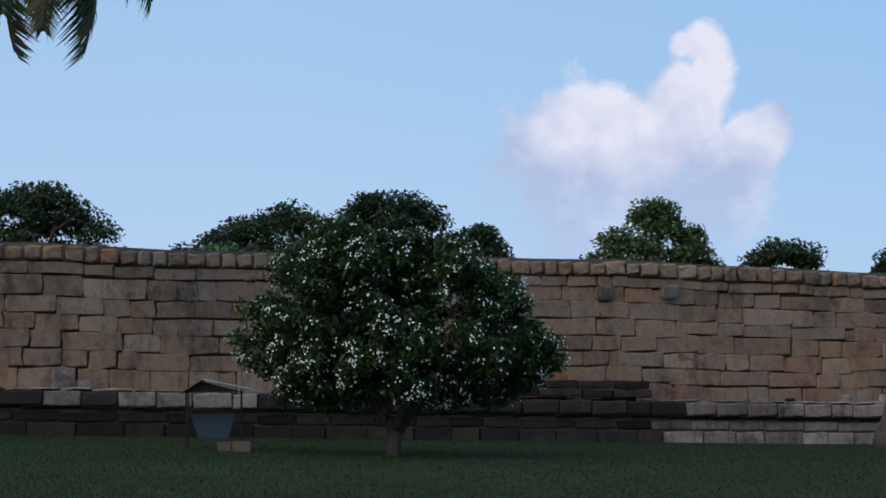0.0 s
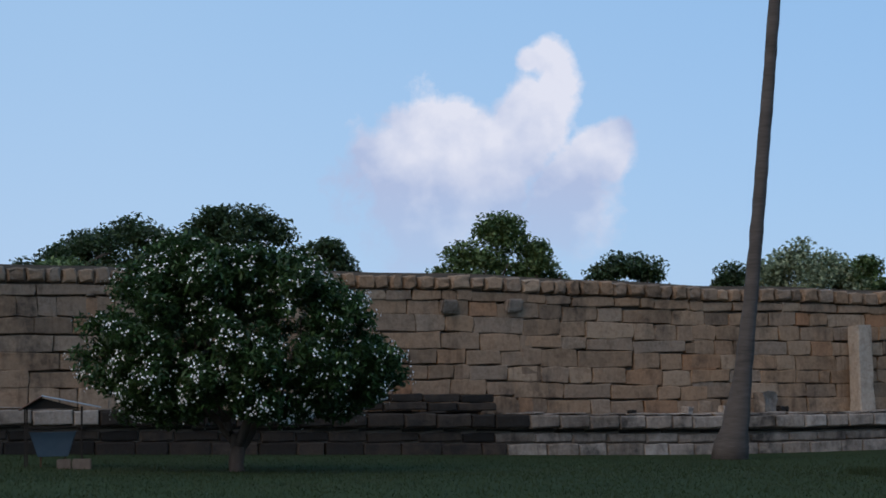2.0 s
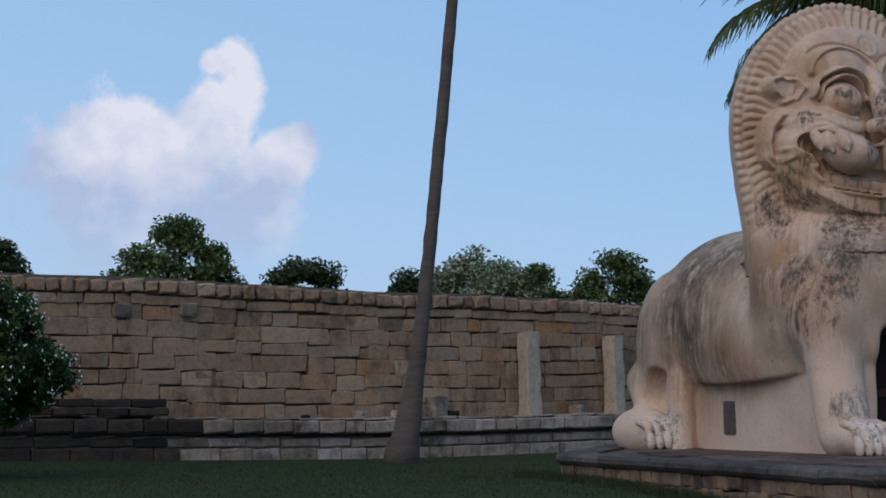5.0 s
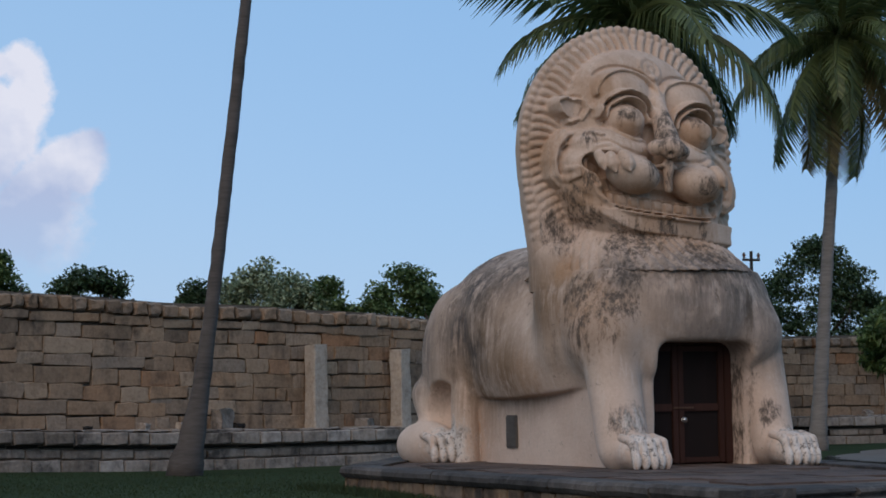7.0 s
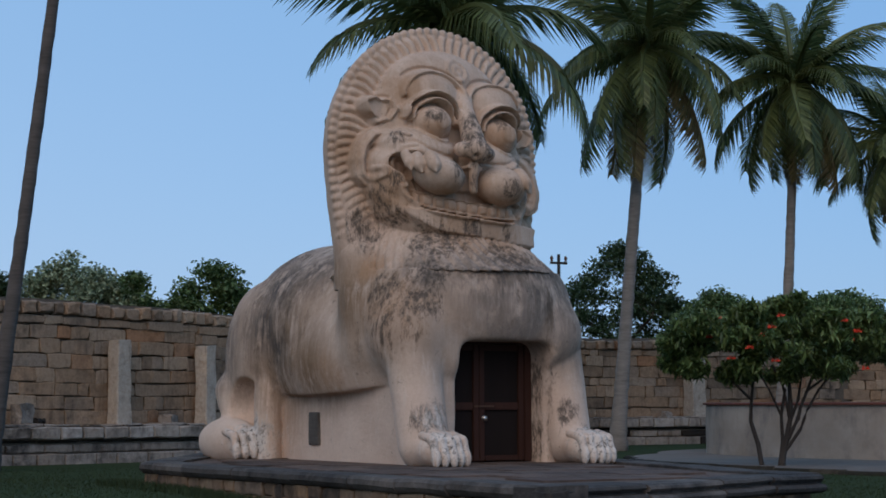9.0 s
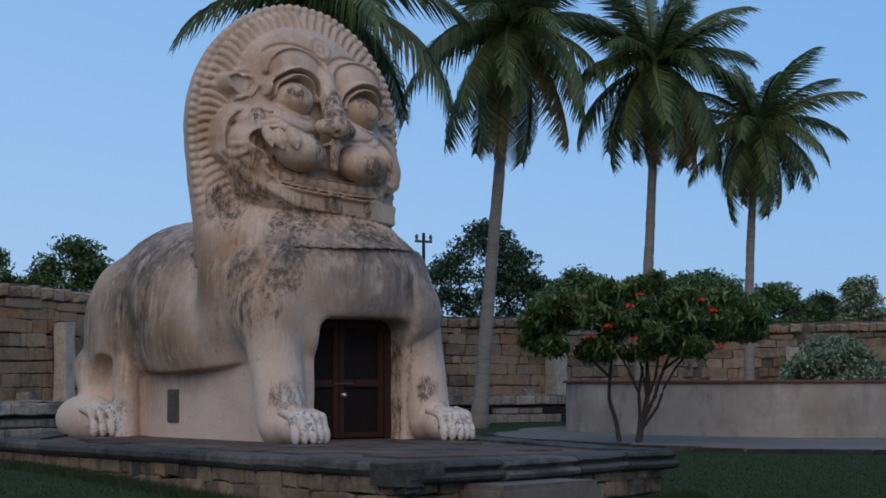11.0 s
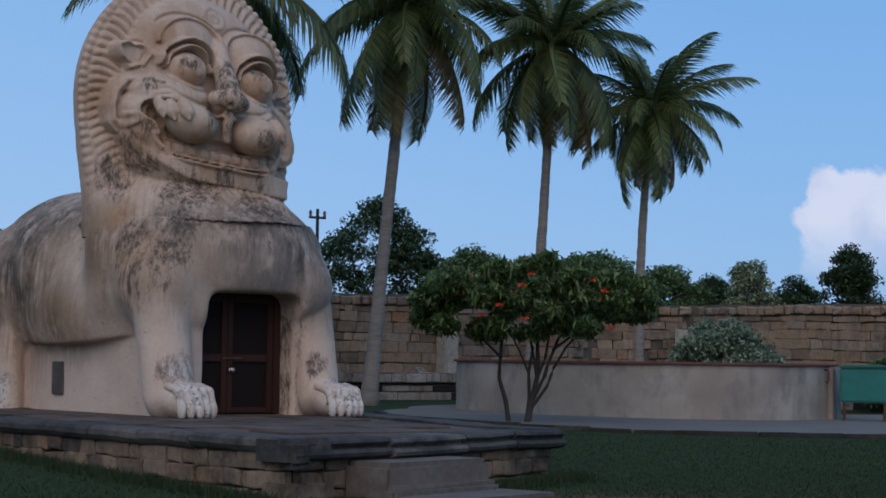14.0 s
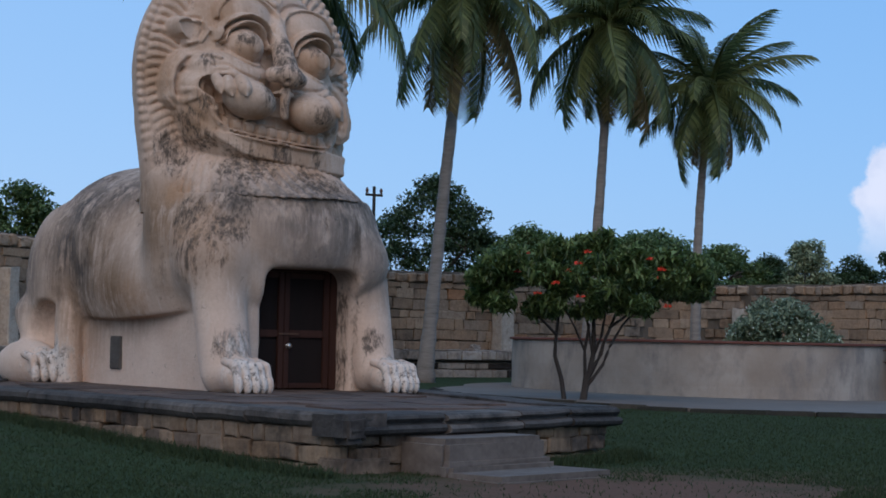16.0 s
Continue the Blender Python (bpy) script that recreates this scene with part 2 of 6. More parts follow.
    col = stain(area([(-1.3, 4.1, 2.5, 1.0), (-1.45, 4.3, 1.9, 0.75), (-0.8, 4.8, 2.9, 1.0), (-1.5, 5.5, 1.5, 0.95), (-1.2, 3.4, 2.75, 0.7), (-1.5, 3.95, 1.6, 0.55)], 0.25, gentle), 0.4, 0.53, 0.95, (0.07, 0.06, 0.053), runs)
    col = stain(area([(-0.2, 0.4, 2.4, 0.85), (0.7, 0.3, 2.3, 1.05), (1.5, 0.8, 2.15, 1.0), (1.7, 1.4, 1.9, 0.8), (-0.95, 0.8, 2.45, 0.5)], 0.3, gentle), 0.41, 0.55, 0.95, (0.1, 0.085, 0.073), runs)
    col = stain(area([(0.1, 0.5, 1.6, 0.85), (0.95, 0.5, 1.5, 0.6)], 0.3, gentle), 0.3, 0.55, 0.7, (0.2, 0.165, 0.14), patch)
    blotch = k.math("MULTIPLY", area([(-1.35, 3.9, 1.9, 1.2), (-1.0, 4.3, 2.7, 1.0), (-1.25, 1.3, 2.0, 0.8), (0.6, 0.4, 2.2, 0.9)], 0.4, gentle), k.band(k.noise(4.6, 10, (1, 1, 0.4), 0.75), 0.52, 0.6))
    col = k.mix(k.math("MULTIPLY", blotch, 0.75), col, (0.105, 0.074, 0.05))
    # bare brown patches and black lichen with places of their own
    ochre = area([(-0.58, 1.1, 4.42, 0.25), (0.5, 1.1, 4.42, 0.25), (-1.3, 1.5, 2.55, 0.28), (-0.5, 0.8, 3.6, 0.26), (0.5, 0.8, 3.65, 0.28), (-0.3, 0.9, 3.12, 0.5), (-1.2, 1.0, 1.9, 0.6), (-1.35, 2.35, 1.2, 0.4), (-1.1, 1.4, 3.6, 0.5), (0.3, 0.8, 3.1, 0.5), (-0.9, 1.4, 5.0, 0.35), (-1.5, 1.8, 4.2, 0.4)], 0.4, k.math("MULTIPLY", broken, 3.0, clamp=False))
    col = k.mix(k.math("MULTIPLY", ochre, 0.6), col, (0.34, 0.195, 0.1))
    dark = area([(-0.05, 0.8, 4.25, 0.33), (-0.02, 0.95, 4.5, 0.24), (-0.56, 1.1, 4.66, 0.15), (0.52, 1.1, 4.64, 0.14), (-0.4, 0.72, 3.88, 0.2), (-0.2, 0.75, 3.75, 0.18), (0.4, 0.65, 3.65, 0.17), (-1.2, 0.95, 1.75, 0.42), (-1.05, 0.7, 2.05, 0.3), (-1.25, 1.2, 2.2, 0.3), (-0.9, 0.7, 2.5, 0.3), (0.84, 1.05, 1.05, 0.5), (0.84, 1.05, 0.4, 0.5), (-0.15, 0.85, 3.1, 0.2), (0.45, 0.85, 3.08, 0.16), (-1.15, 1.5, 3.55, 0.22), (-1.05, 1.4, 3.3, 0.2), (-1.3, 1.7, 3.1, 0.3), (-0.6, 1.0, 2.85, 0.4), (0.3, 0.6, 2.75, 0.4), (1.0, 0.7, 2.7, 0.35), (-1.05, 1.3, 4.3, 0.14), (-1.1, 1.2, 3.75, 0.14), (-1.15, 0.3, 0.55, 0.26), (1.3, 0.1, 0.5, 0.22), (1.0, 0.3, 0.7, 0.2), (-1.6, 4.4, 0.3, 0.3)], 0.6, ragged)
    dark = k.math("MULTIPLY", dark, k.band(k.noise(13, 9, (1, 1, 0.45), 0.78), 0.42, 0.55))
    col = k.mix(k.math("MULTIPLY", dark, 0.88), col, (0.062, 0.05, 0.04))
    specks = k.math("MULTIPLY", k.band(k.noise(9, 8, rough=0.76), 0.6, 0.66), k.band(k.noise(2.3, 4), 0.45, 0.6))
    col = k.mix(k.math("MULTIPLY", specks, 0.7), col, (0.07, 0.06, 0.052))
    # flaked whitewash at the feet
    paws = area([(-1.12, -0.1, 0.2, 0.42), (1.2, -0.1, 0.2, 0.42), (-1.62, 4.4, 0.2, 0.45), (-1.15, 0.1, 0.62, 0.26)], 0.35, ragged)
    col = k.mix(k.math("MULTIPLY", paws, 0.75), col, (0.66, 0.61, 0.55))
    chips = k.math("MULTIPLY", k.band(k.noise(13, 8, rough=0.75), 0.52, 0.6), k.math("SUBTRACT", 1.0, k.band(z, 0.45, 0.8)))
    col = k.mix(k.math("MULTIPLY", chips, k.math("MULTIPLY", paws, 0.9)), col, (0.07, 0.06, 0.055))
    col = k.mix(k.math("MULTIPLY", k.band(fine, 0.35, 0.7), 0.22), col, k.mix(1.0, col, (0.6, 0.55, 0.5), "MULTIPLY"))
    return k.done(col, k.math("ADD", k.math("MULTIPLY", fine, 0.4), k.noise(6, 7), clamp=False), 0.5, 0.025)


M_LION = plaster()


def simple(name, a, b, scale=8.0, rough=0.8, bump=0.2, stretch=(1, 1, 1), metal=0.0, vec=False):
    k = Mat(name, rough, metal)
    v = world_pos(k) if vec else None
    n = k.noise(scale, 7, stretch, vec=v)
    n2 = k.noise(scale * 0.17, 4, stretch, vec=v)
    f = k.math("ADD", k.math("MULTIPLY", k.band(n, 0.3, 0.7), 0.5), k.math("MULTIPLY", k.band(n2, 0.3, 0.7), 0.5))
    return k.done(k.mix(f, a, b), n, bump, 0.02)


def leaf_material(name, dark, light, rough=0.45, through=0.25):
    k = Mat(name, rough)
    r = k.piece()
    col = k.ramp(r, [(0, dark), (0.7, light), (1, tuple(c * 1.35 for c in light))])
    k.b.inputs["Transmission Weight"].default_value = 0.0
    m = k.done(col)
    tr = k.n("ShaderNodeBsdfTranslucent")
    k.put(col, tr.inputs[0])
    mixer = k.n("ShaderNodeMixShader")
    mixer.inputs[0].default_value = through
    k.put(k.b.outputs[0], mixer.inputs[1])
    k.put(tr.outputs[0], mixer.inputs[2])
    k.put(mixer.outputs[0], k.t.nodes["Material Output"].inputs[0])
    return m


M_LEAF = leaf_material("dark_leaf", (0.022, 0.045, 0.018), (0.05, 0.10, 0.03))
M_LEAF_FAR = leaf_material("far_leaf", (0.05, 0.09, 0.034), (0.14, 0.20, 0.075))
M_LEAF_FAR_DARK = leaf_material("far_dark_leaf", (0.026, 0.047, 0.023), (0.06, 0.095, 0.04))
M_LEAF_PALE = leaf_material("pale_flowering_leaf", (0.10, 0.14, 0.075), (0.32, 0.36, 0.22))
M_LEAF_RED = leaf_material("glossy_leaf", (0.036, 0.066, 0.022), (0.13, 0.185, 0.062), 0.35)
M_LEAF_BUSH = leaf_material("greyish_bush_leaf", (0.11, 0.16, 0.10), (0.26, 0.32, 0.22))
M_PALM = leaf_material("palm_leaflet", (0.05, 0.075, 0.03), (0.12, 0.15, 0.055), 0.4, 0.35)
M_PALM_DRY = leaf_material("dry_palm_leaflet", (0.10, 0.085, 0.04), (0.17, 0.14, 0.06), 0.6)
M_PETAL_WHITE = simple("white_petal", (0.72, 0.74, 0.74), (0.85, 0.86, 0.85), 20, 0.6, 0)
M_PETAL_RED = simple("scarlet_petal", (0.55, 0.03, 0.015), (0.7, 0.08, 0.03), 20, 0.6, 0)
M_BARK = simple("brown_bark", (0.04, 0.032, 0.027), (0.11, 0.09, 0.075), 9, 0.9, 0.6, (1, 1, 0.3))
M_STEM = simple("dark_smooth_bark", (0.025, 0.021, 0.019), (0.06, 0.05, 0.043), 12, 0.85, 0.5, (1, 1, 0.3))
# palm bark with a silhouette's shade in its colour, for the front trunk
M_BARK_SHADED = simple("shaded_palm_bark", (0.05, 0.043, 0.038), (0.125, 0.108, 0.096), 7, 0.9, 0.6, (0.5, 0.5, 3))
M_BARK_GREY = simple("palm_bark", (0.13, 0.117, 0.103), (0.29, 0.26, 0.23), 7, 0.9, 0.6, (0.5, 0.5, 3))
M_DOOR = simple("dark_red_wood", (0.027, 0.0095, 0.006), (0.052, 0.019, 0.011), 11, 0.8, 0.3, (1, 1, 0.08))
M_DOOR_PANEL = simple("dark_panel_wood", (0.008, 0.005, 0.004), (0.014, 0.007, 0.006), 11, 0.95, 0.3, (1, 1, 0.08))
M_STEEL = simple("worn_steel", (0.5, 0.48, 0.45), (0.62, 0.6, 0.57), 30, 0.35, 0, metal=1.0)
M_RUST = simple("rusted_iron", (0.05, 0.03, 0.022), (0.12, 0.06, 0.035), 14, 0.8, 0.3)
M_TIN = simple("galvanised_sheet", (0.22, 0.26, 0.30), (0.36, 0.41, 0.46), 9, 0.5, 0.2, metal=0.3)
M_TIN_RUST = simple("rusty_sheet", (0.11, 0.055, 0.035), (0.20, 0.115, 0.08), 7, 0.75, 0.3)
M_TARP = simple("faded_blue_paint", (0.04, 0.075, 0.11), (0.075, 0.115, 0.155), 7, 0.7, 0.2)
M_GREEN = simple("teal_paint", (0.015, 0.12, 0.10), (0.03, 0.18, 0.15), 7, 0.5, 0.2)
M_RIM = simple("brick_red_rim", (0.095, 0.036, 0.026), (0.16, 0.062, 0.044), 9, 0.8, 0.3)
M_APRON = simple("worn_concrete", (0.115, 0.1, 0.086), (0.19, 0.166, 0.143), 2.2, 0.9, 0.25, vec=True)
M_STEP = simple("granite_step", (0.075, 0.06, 0.05), (0.19, 0.157, 0.132), 9, 0.85, 0.35, vec=True)
M_VENT = simple("dusty_grey_iron", (0.07, 0.063, 0.056), (0.15, 0.132, 0.115), 12, 0.85, 0.2)
M_DARK = simple("unlit_inside", (0.02, 0.018, 0.016), (0.03, 0.027, 0.024), 6, 0.95, 0)


def lawn():
    k = Mat("lawn_soil", 1.0)
    k.b.inputs["Specular IOR Level"].default_value = 0.08
    w = world_pos(k)
    sep = k.n("ShaderNodeSeparateXYZ")
    k.put(w, sep.inputs[0])
    green = k.mix(k.band(k.noise(0.5, 6, vec=w), 0.3, 0.7), (0.025, 0.04, 0.0165), (0.039, 0.057, 0.023))
    green = k.mix(k.math("MULTIPLY", k.band(k.noise(0.8, 7, rough=0.65, vec=w), 0.52, 0.7), 0.55), green, (0.04, 0.041, 0.019))
    green = k.mix(k.math("MULTIPLY", k.band(k.noise(30, 4, vec=w), 0.35, 0.7), 0.2), green, (0.022, 0.032, 0.011))
    # bare trodden earth in front of the steps
    d = k.n("ShaderNodeVectorMath")
    d.operation = "DISTANCE"
    sc = k.n("ShaderNodeVectorMath")
    sc.operation = "MULTIPLY"
    k.put(w, sc.inputs[0])
    sc.inputs[1].default_value = (0.6, 1.0, 0)
    k.put(sc.outputs[0], d.inputs[0])
    d.inputs[1].default_value = (10.3 * 0.6, 12.0, 0)
    far = k.math("ADD", d.outputs["Value"], k.math("MULTIPLY", k.noise(1.3, 6, vec=w), 2.6, clamp=False), clamp=False)
    earth = k.math("SUBTRACT", 1.0, k.band(far, 2.1, 3.7))
    soil = k.mix(k.noise(6, 7, vec=w), (0.09, 0.053, 0.037), (0.15, 0.091, 0.064))
    return k.done(k.mix(earth, green, soil), k.noise(9, 6, vec=w), 0.5, 0.05)


M_LAWN = lawn()
M_GRASS = leaf_material("grass_blade", (0.027, 0.043, 0.0175), (0.039, 0.057, 0.023), 0.85, 0.3)

# ---- mesh helpers ----
def mesh_of(name, verts, faces, material, smooth=False):
    me = bpy.data.meshes.new(name)
    me.from_pydata([tuple(v) for v in verts], [], [tuple(f) for f in faces])
    me.materials.append(material)
    if smooth:
        me.polygons.foreach_set("use_smooth", [True] * len(me.polygons))
    me.update()
    return me


def bm_mesh(name, bm, material, smooth=False):
    me = bpy.data.meshes.new(name)
    bm.normal_update()
    bm.to_mesh(me)
    bm.free()
    me.materials.append(material)
    if smooth:
        me.polygons.foreach_set("use_smooth", [True] * len(me.polygons))
    return me


def part(name, data, material, parent, label=""):
    """Links a bmesh or a mesh as one object under a thing."""
    me = data if isinstance(data, bpy.types.Mesh) else bm_mesh(name, data, material)
    ob = new(name, me)
    ob.parent = parent
    return tagged(ob, label)


def thing(name, m, label, category, group="", kind=""):
    ob = new(name)
    ob.empty_display_size = 0.2
    ob.matrix_basis = m
    return tagged(ob, label, category, group, kind)


def box_bm(x0, x1, y0, y1, z0, z1, bevel=0.0, bm=None):
    bm = bm or bmesh.new()
    geo = bmesh.ops.create_cube(bm, size=1)["verts"]
    for v in geo:
        v.co = Vector((x0 + (v.co.x + 0.5) * (x1 - x0), y0 + (v.co.y + 0.5) * (y1 - y0), z0 + (v.co.z + 0.5) * (z1 - z0)))
    if bevel:
        bmesh.ops.bevel(bm, geom=list({e for v in geo for e in v.link_edges}), offset=bevel, segments=2, affect="EDGES")
    return bm


def tube(points, radii, sides=10, rings=0.0, rng=None):
    """A tapered tube along points, closed at both ends: vertices and faces."""
    vs, fs = [], []
    pts = [Vector(p) for p in points]
    for i, p in enumerate(pts):
        d = (pts[min(i + 1, len(pts) - 1)] - pts[max(i - 1, 0)]).normalized()
        a = d.orthogonal().normalized() if abs(d.z) < 0.9 else d.cross(Vector((0, 1, 0))).normalized()
        b = d.cross(a)
        r = radii[i] * (1 + (rings if i % 2 else -rings))
        for s in range(sides):
            t = 2 * math.pi * s / sides
            j = rng.uniform(0.93, 1.07) if rng else 1
            vs.append(p + (a * math.cos(t) + b * math.sin(t)) * r * j)
        if i:
            o = (i - 1) * sides
            fs += [(o + s, o + (s + 1) % sides, o + sides + (s + 1) % sides, o + sides + s) for s in range(sides)]
    fs.append(tuple(range(sides))[::-1])
    fs.append(tuple(range(len(vs) - sides, len(vs))))
    return vs, fs


def lathe(profile, sides=48, start=0.0, sweep=2 * math.pi):
    """Spins (radius, z) pairs round z."""
    vs, fs = [], []
    closed = sweep > 6.28
    cols = sides if closed else sides + 1
    for s in range(cols):
        a = start + sweep * s / sides
        vs += [(r * math.cos(a), r * math.sin(a), z) for r, z in profile]
    n = len(profile)
    for s in range(sides):
        o, q = s * n, ((s + 1) % cols) * n
        fs += [(o + i, q + i, q + i + 1, o + i + 1) for i in range(n - 1)]
    return vs, fs


# ---- ground: one sheet to the horizon ----
def fall(x, y):
    """The garden slopes down a little along the well's apron."""
    return -0.012 * min(10.0, max(0.0, (x - 22) * 0.77 - (y - 28) * 0.64))


def ground_z(x, y):
    """Height of the lawn: level round the lion, rising gently toward the flowering tree."""
    rise = 0.032 * math.log1p(math.exp(min((9 - x) * 1.2, 60))) / 1.2
    rise = min(rise, 0.85) + fall(x, y)
    rise -= 0.09 * math.exp(-((x - 9) ** 2 + (y - 12) ** 2) / 28)
    rise += 0.10 * math.exp(-((x - 6.5) ** 2 + (y - 24) ** 2) / 22)
    rise += 0.10 * math.exp(-((x - 1.5) ** 2 / 60 + (y - 20.5) ** 2 / 9))
    return rise


def build_ground():
    axis_x = [-1500, -500, -150, -60] + [-30 + i for i in range(0, 81)] + [70, 120, 400, 1500]
    axis_y = [-400, -100, -30, -8] + [i * 0.8 for i in range(0, 76)] + [75, 110, 300, 900, 2500]
    vs = [(x, y, ground_z(x, y) if -31 < x < 60 and -1 < y < 62 else ground_z(x, y) * 0.9) for y in axis_y for x in axis_x]
    n = len(axis_x)
    fs = [(j * n + i, j * n + i + 1, (j + 1) * n + i + 1, (j + 1) * n + i) for j in range(len(axis_y) - 1) for i in range(n - 1)]
    return tagged(new("ground", mesh_of("ground", vs, fs, M_LAWN, True)), "mown green lawn with a bare earth patch by the steps", "lawn", kind="structure")


ground = build_ground()


PLAT = [(8.68, 13.98), (10.0, 14.28), (12.95, 15.15), (14.9, 27.0), (11.5, 29.0), (7.75, 22.9)]


def inside_plan(plan, x, y):
    for (x0, y0), (x1, y1) in zip(plan, plan[1:] + plan[:1]):
        if (x1 - x0) * (y - y0) - (y1 - y0) * (x - x0) < 0:
            return False
    return True


def apron_reach(a):
    """How far the paved apron reaches from the well's centre in the direction a."""
    d = math.degrees(a) % 360
    if 150 < d < 225:
        return 5.6 + (10.75 - 5.6) * (d - 150) / 75
    return 10.75 if 225 <= d <= 345 else 5.6


def build_grass():
    """Short blades on the lawn where it comes close, and longer tufts along the platform's foot."""
    rng = np.random.default_rng(5)
    vs, fs = [], []

    def blade(x, y, h, lean):
        z = ground_z(x, y)
        a = rng.uniform(0, 6.283)
        w = 0.006 + 0.006 * rng.random()
        dx, dy = math.cos(a) * w, math.sin(a) * w
        lx, ly = rng.normal(0, lean, 2)
        o = len(vs)
        vs.extend([(x - dx, y - dy, z - 0.01), (x + dx, y + dy, z - 0.01), (x + lx, y + ly, z + h)])
        fs.append((o, o + 1, o + 2))

    count = 0
    while count < 170000:
        y = 10.5 + 24 * rng.random() ** 1.8
        x = rng.uniform(-0.27, 1.25) * y
        if inside_plan(PLAT, x, y) or math.hypot(x - 29.3, y - 31.6) < apron_reach(math.atan2(y - 31.6, x - 29.3)):
            continue
        e = math.hypot((x - 10.3) * 0.6, y - 12.0) + 1.1 * noise.noise(Vector((x * 0.9, y * 0.9, 0)))
        if e < 1.35 and rng.random() < 0.93:
            continue
        blade(x, y, rng.uniform(0.015, 0.042), 0.022)
        count += 1
    for i in range(9000):
        y = rng.uniform(13.6, 24)
        blade(8.38 - abs(rng.normal(0, 0.16)) - 0.058 * (y - 13.8), y, rng.uniform(0.03, 0.13), 0.05)
    for i in range(3500):
        x = rng.uniform(10.9, 13.2)
        blade(x, 14.35 + (x - 11.0) * 0.38 - abs(rng.normal(0, 0.2)), rng.uniform(0.03, 0.13), 0.05)
    return tagged(new("grass", mesh_of("grass", vs, fs, M_GRASS)), "short green grass blades over the lawn", "grass", kind="stuff")


build_grass()

# ---- enclosure wall of dressed granite blocks on a moulded plinth ----
WALL_LINE = [(-22.0, 27.3), (-16.0, 29.0), (5.4, 35.0), (13.5, 37.6), (20.0, 40.6), (28.0, 43.9), (39.2, 44.1), (40.3, 43.5), (41.0, 42.4), (41.2, 40.5), (42.0, 34.5), (44.0, 26.0), (46.0, 14.0)]


def along(line, step):
    """Points with running length and leftward normal, every step metres or so, along a plan line."""
    out, s = [], 0.0
    for (x0, y0), (x1, y1) in zip(line, line[1:]):
        d = math.hypot(x1 - x0, y1 - y0)
        n = max(1, round(d / step))
        for i in range(n):
            f = i / n
            out.append((x0 + (x1 - x0) * f, y0 + (y1 - y0) * f, s + d * f))
        s += d
    out.append((*line[-1], s))
    return out, s


def locate(line, s):
    """Place, direction and normal (toward the garden) at a running length."""
    for (x0, y0), (x1, y1) in zip(line, line[1:]):
        d = math.hypot(x1 - x0, y1 - y0)
        if s <= d or (x1, y1) == line[-1]:
            ux, uy = (x1 - x0) / d, (y1 - y0) / d
            return x0 + ux * s, y0 + uy * s, ux, uy, uy, -ux
        s -= d


WALL_LEN = along(WALL_LINE, 1)[1]


def wall_foot(s):
    x, y = locate(WALL_LINE, s)[:2]
    return ground_z(x, y)


def wall_height(s):
    """The wall stands a little lower toward the far corner."""
    return 3.42 - 0.22 * min(1, max(0, (s - 34) / 16)) + 0.14 * math.exp(-((s - 29) / 8) ** 2) + 0.02 * math.sin(s * 0.55) + 0.015 * math.sin(s * 1.7)


def solid_run(line_fn, s0, s1, front, back, z0, z1, step=0.8):
    """A solid strip along the wall's line, set off its face by front and back (metres toward the garden)."""
    vs, fs = [], []
    n = max(1, round((s1 - s0) / step))
    for i in range(n + 1):
        s = s0 + (s1 - s0) * i / n
        x, y, ux, uy, nx, ny = locate(WALL_LINE, s)
        for off, top in ((front, 0), (front, 1), (back, 1), (back, 0)):
            z = (z1(s) if callable(z1) else z1) if top else (z0(s) if callable(z0) else z0)
            vs.append((x + nx * off, y + ny * off, z))
        if i:
            o = (i - 1) * 4
            fs += [(o + a, o + (a + 1) % 4, o + 4 + (a + 1) % 4, o + 4 + a) for a in range(4)]
    fs += [(3, 2, 1, 0), (len(vs) - 4, len(vs) - 3, len(vs) - 2, len(vs) - 1)]
    return vs, fs


def block_mesh(rng, w, h, d, bulge, ragged):
    """A rough-dressed block lying in x, its face toward -y: wandering edges, worn arrises, a pillowed face."""
    ring = ((-1, 0), (-0.1, 0), (1, 0), (1, 0.5), (1, 1), (0.1, 1), (-1, 1), (-1, 0.5))
    jit = [(rng.uniform(-ragged, ragged), rng.uniform(-ragged, ragged)) for _ in ring]
    vs = []
    worn = min(0.013, 0.1 * h, 0.1 * w) + min(0.012, bulge * 0.25)
    for yy, inset, k in ((0.0, 0.0, 1.0), (-d + 0.3 * worn, 0.0, 1.0), (-d - bulge * 0.6, worn * 0.55, 0.9), (-d - bulge, worn * 1.6, 0.85)):
        for (sx, sz), (jx, jz) in zip(ring, jit):
            corner = 0.45 * worn if abs(sx) == 1 and sz in (0, 1) and yy else 0.0
            vs.append(Vector((sx * (w / 2 - inset - corner) + jx * k, yy + rng.uniform(-0.3, 0.3) * bulge * (yy < 0), h / 2 + (sz - 0.5) * (h - 2 * (inset + corner)) + jz * k)))
    fs = []
    for r in (0, 8, 16):
        fs += [(r + a, r + (a + 1) % 8, r + 8 + (a + 1) % 8, r + 8 + a) for a in range(8)]
    fs.append(tuple(range(24, 32)))
    return vs, fs


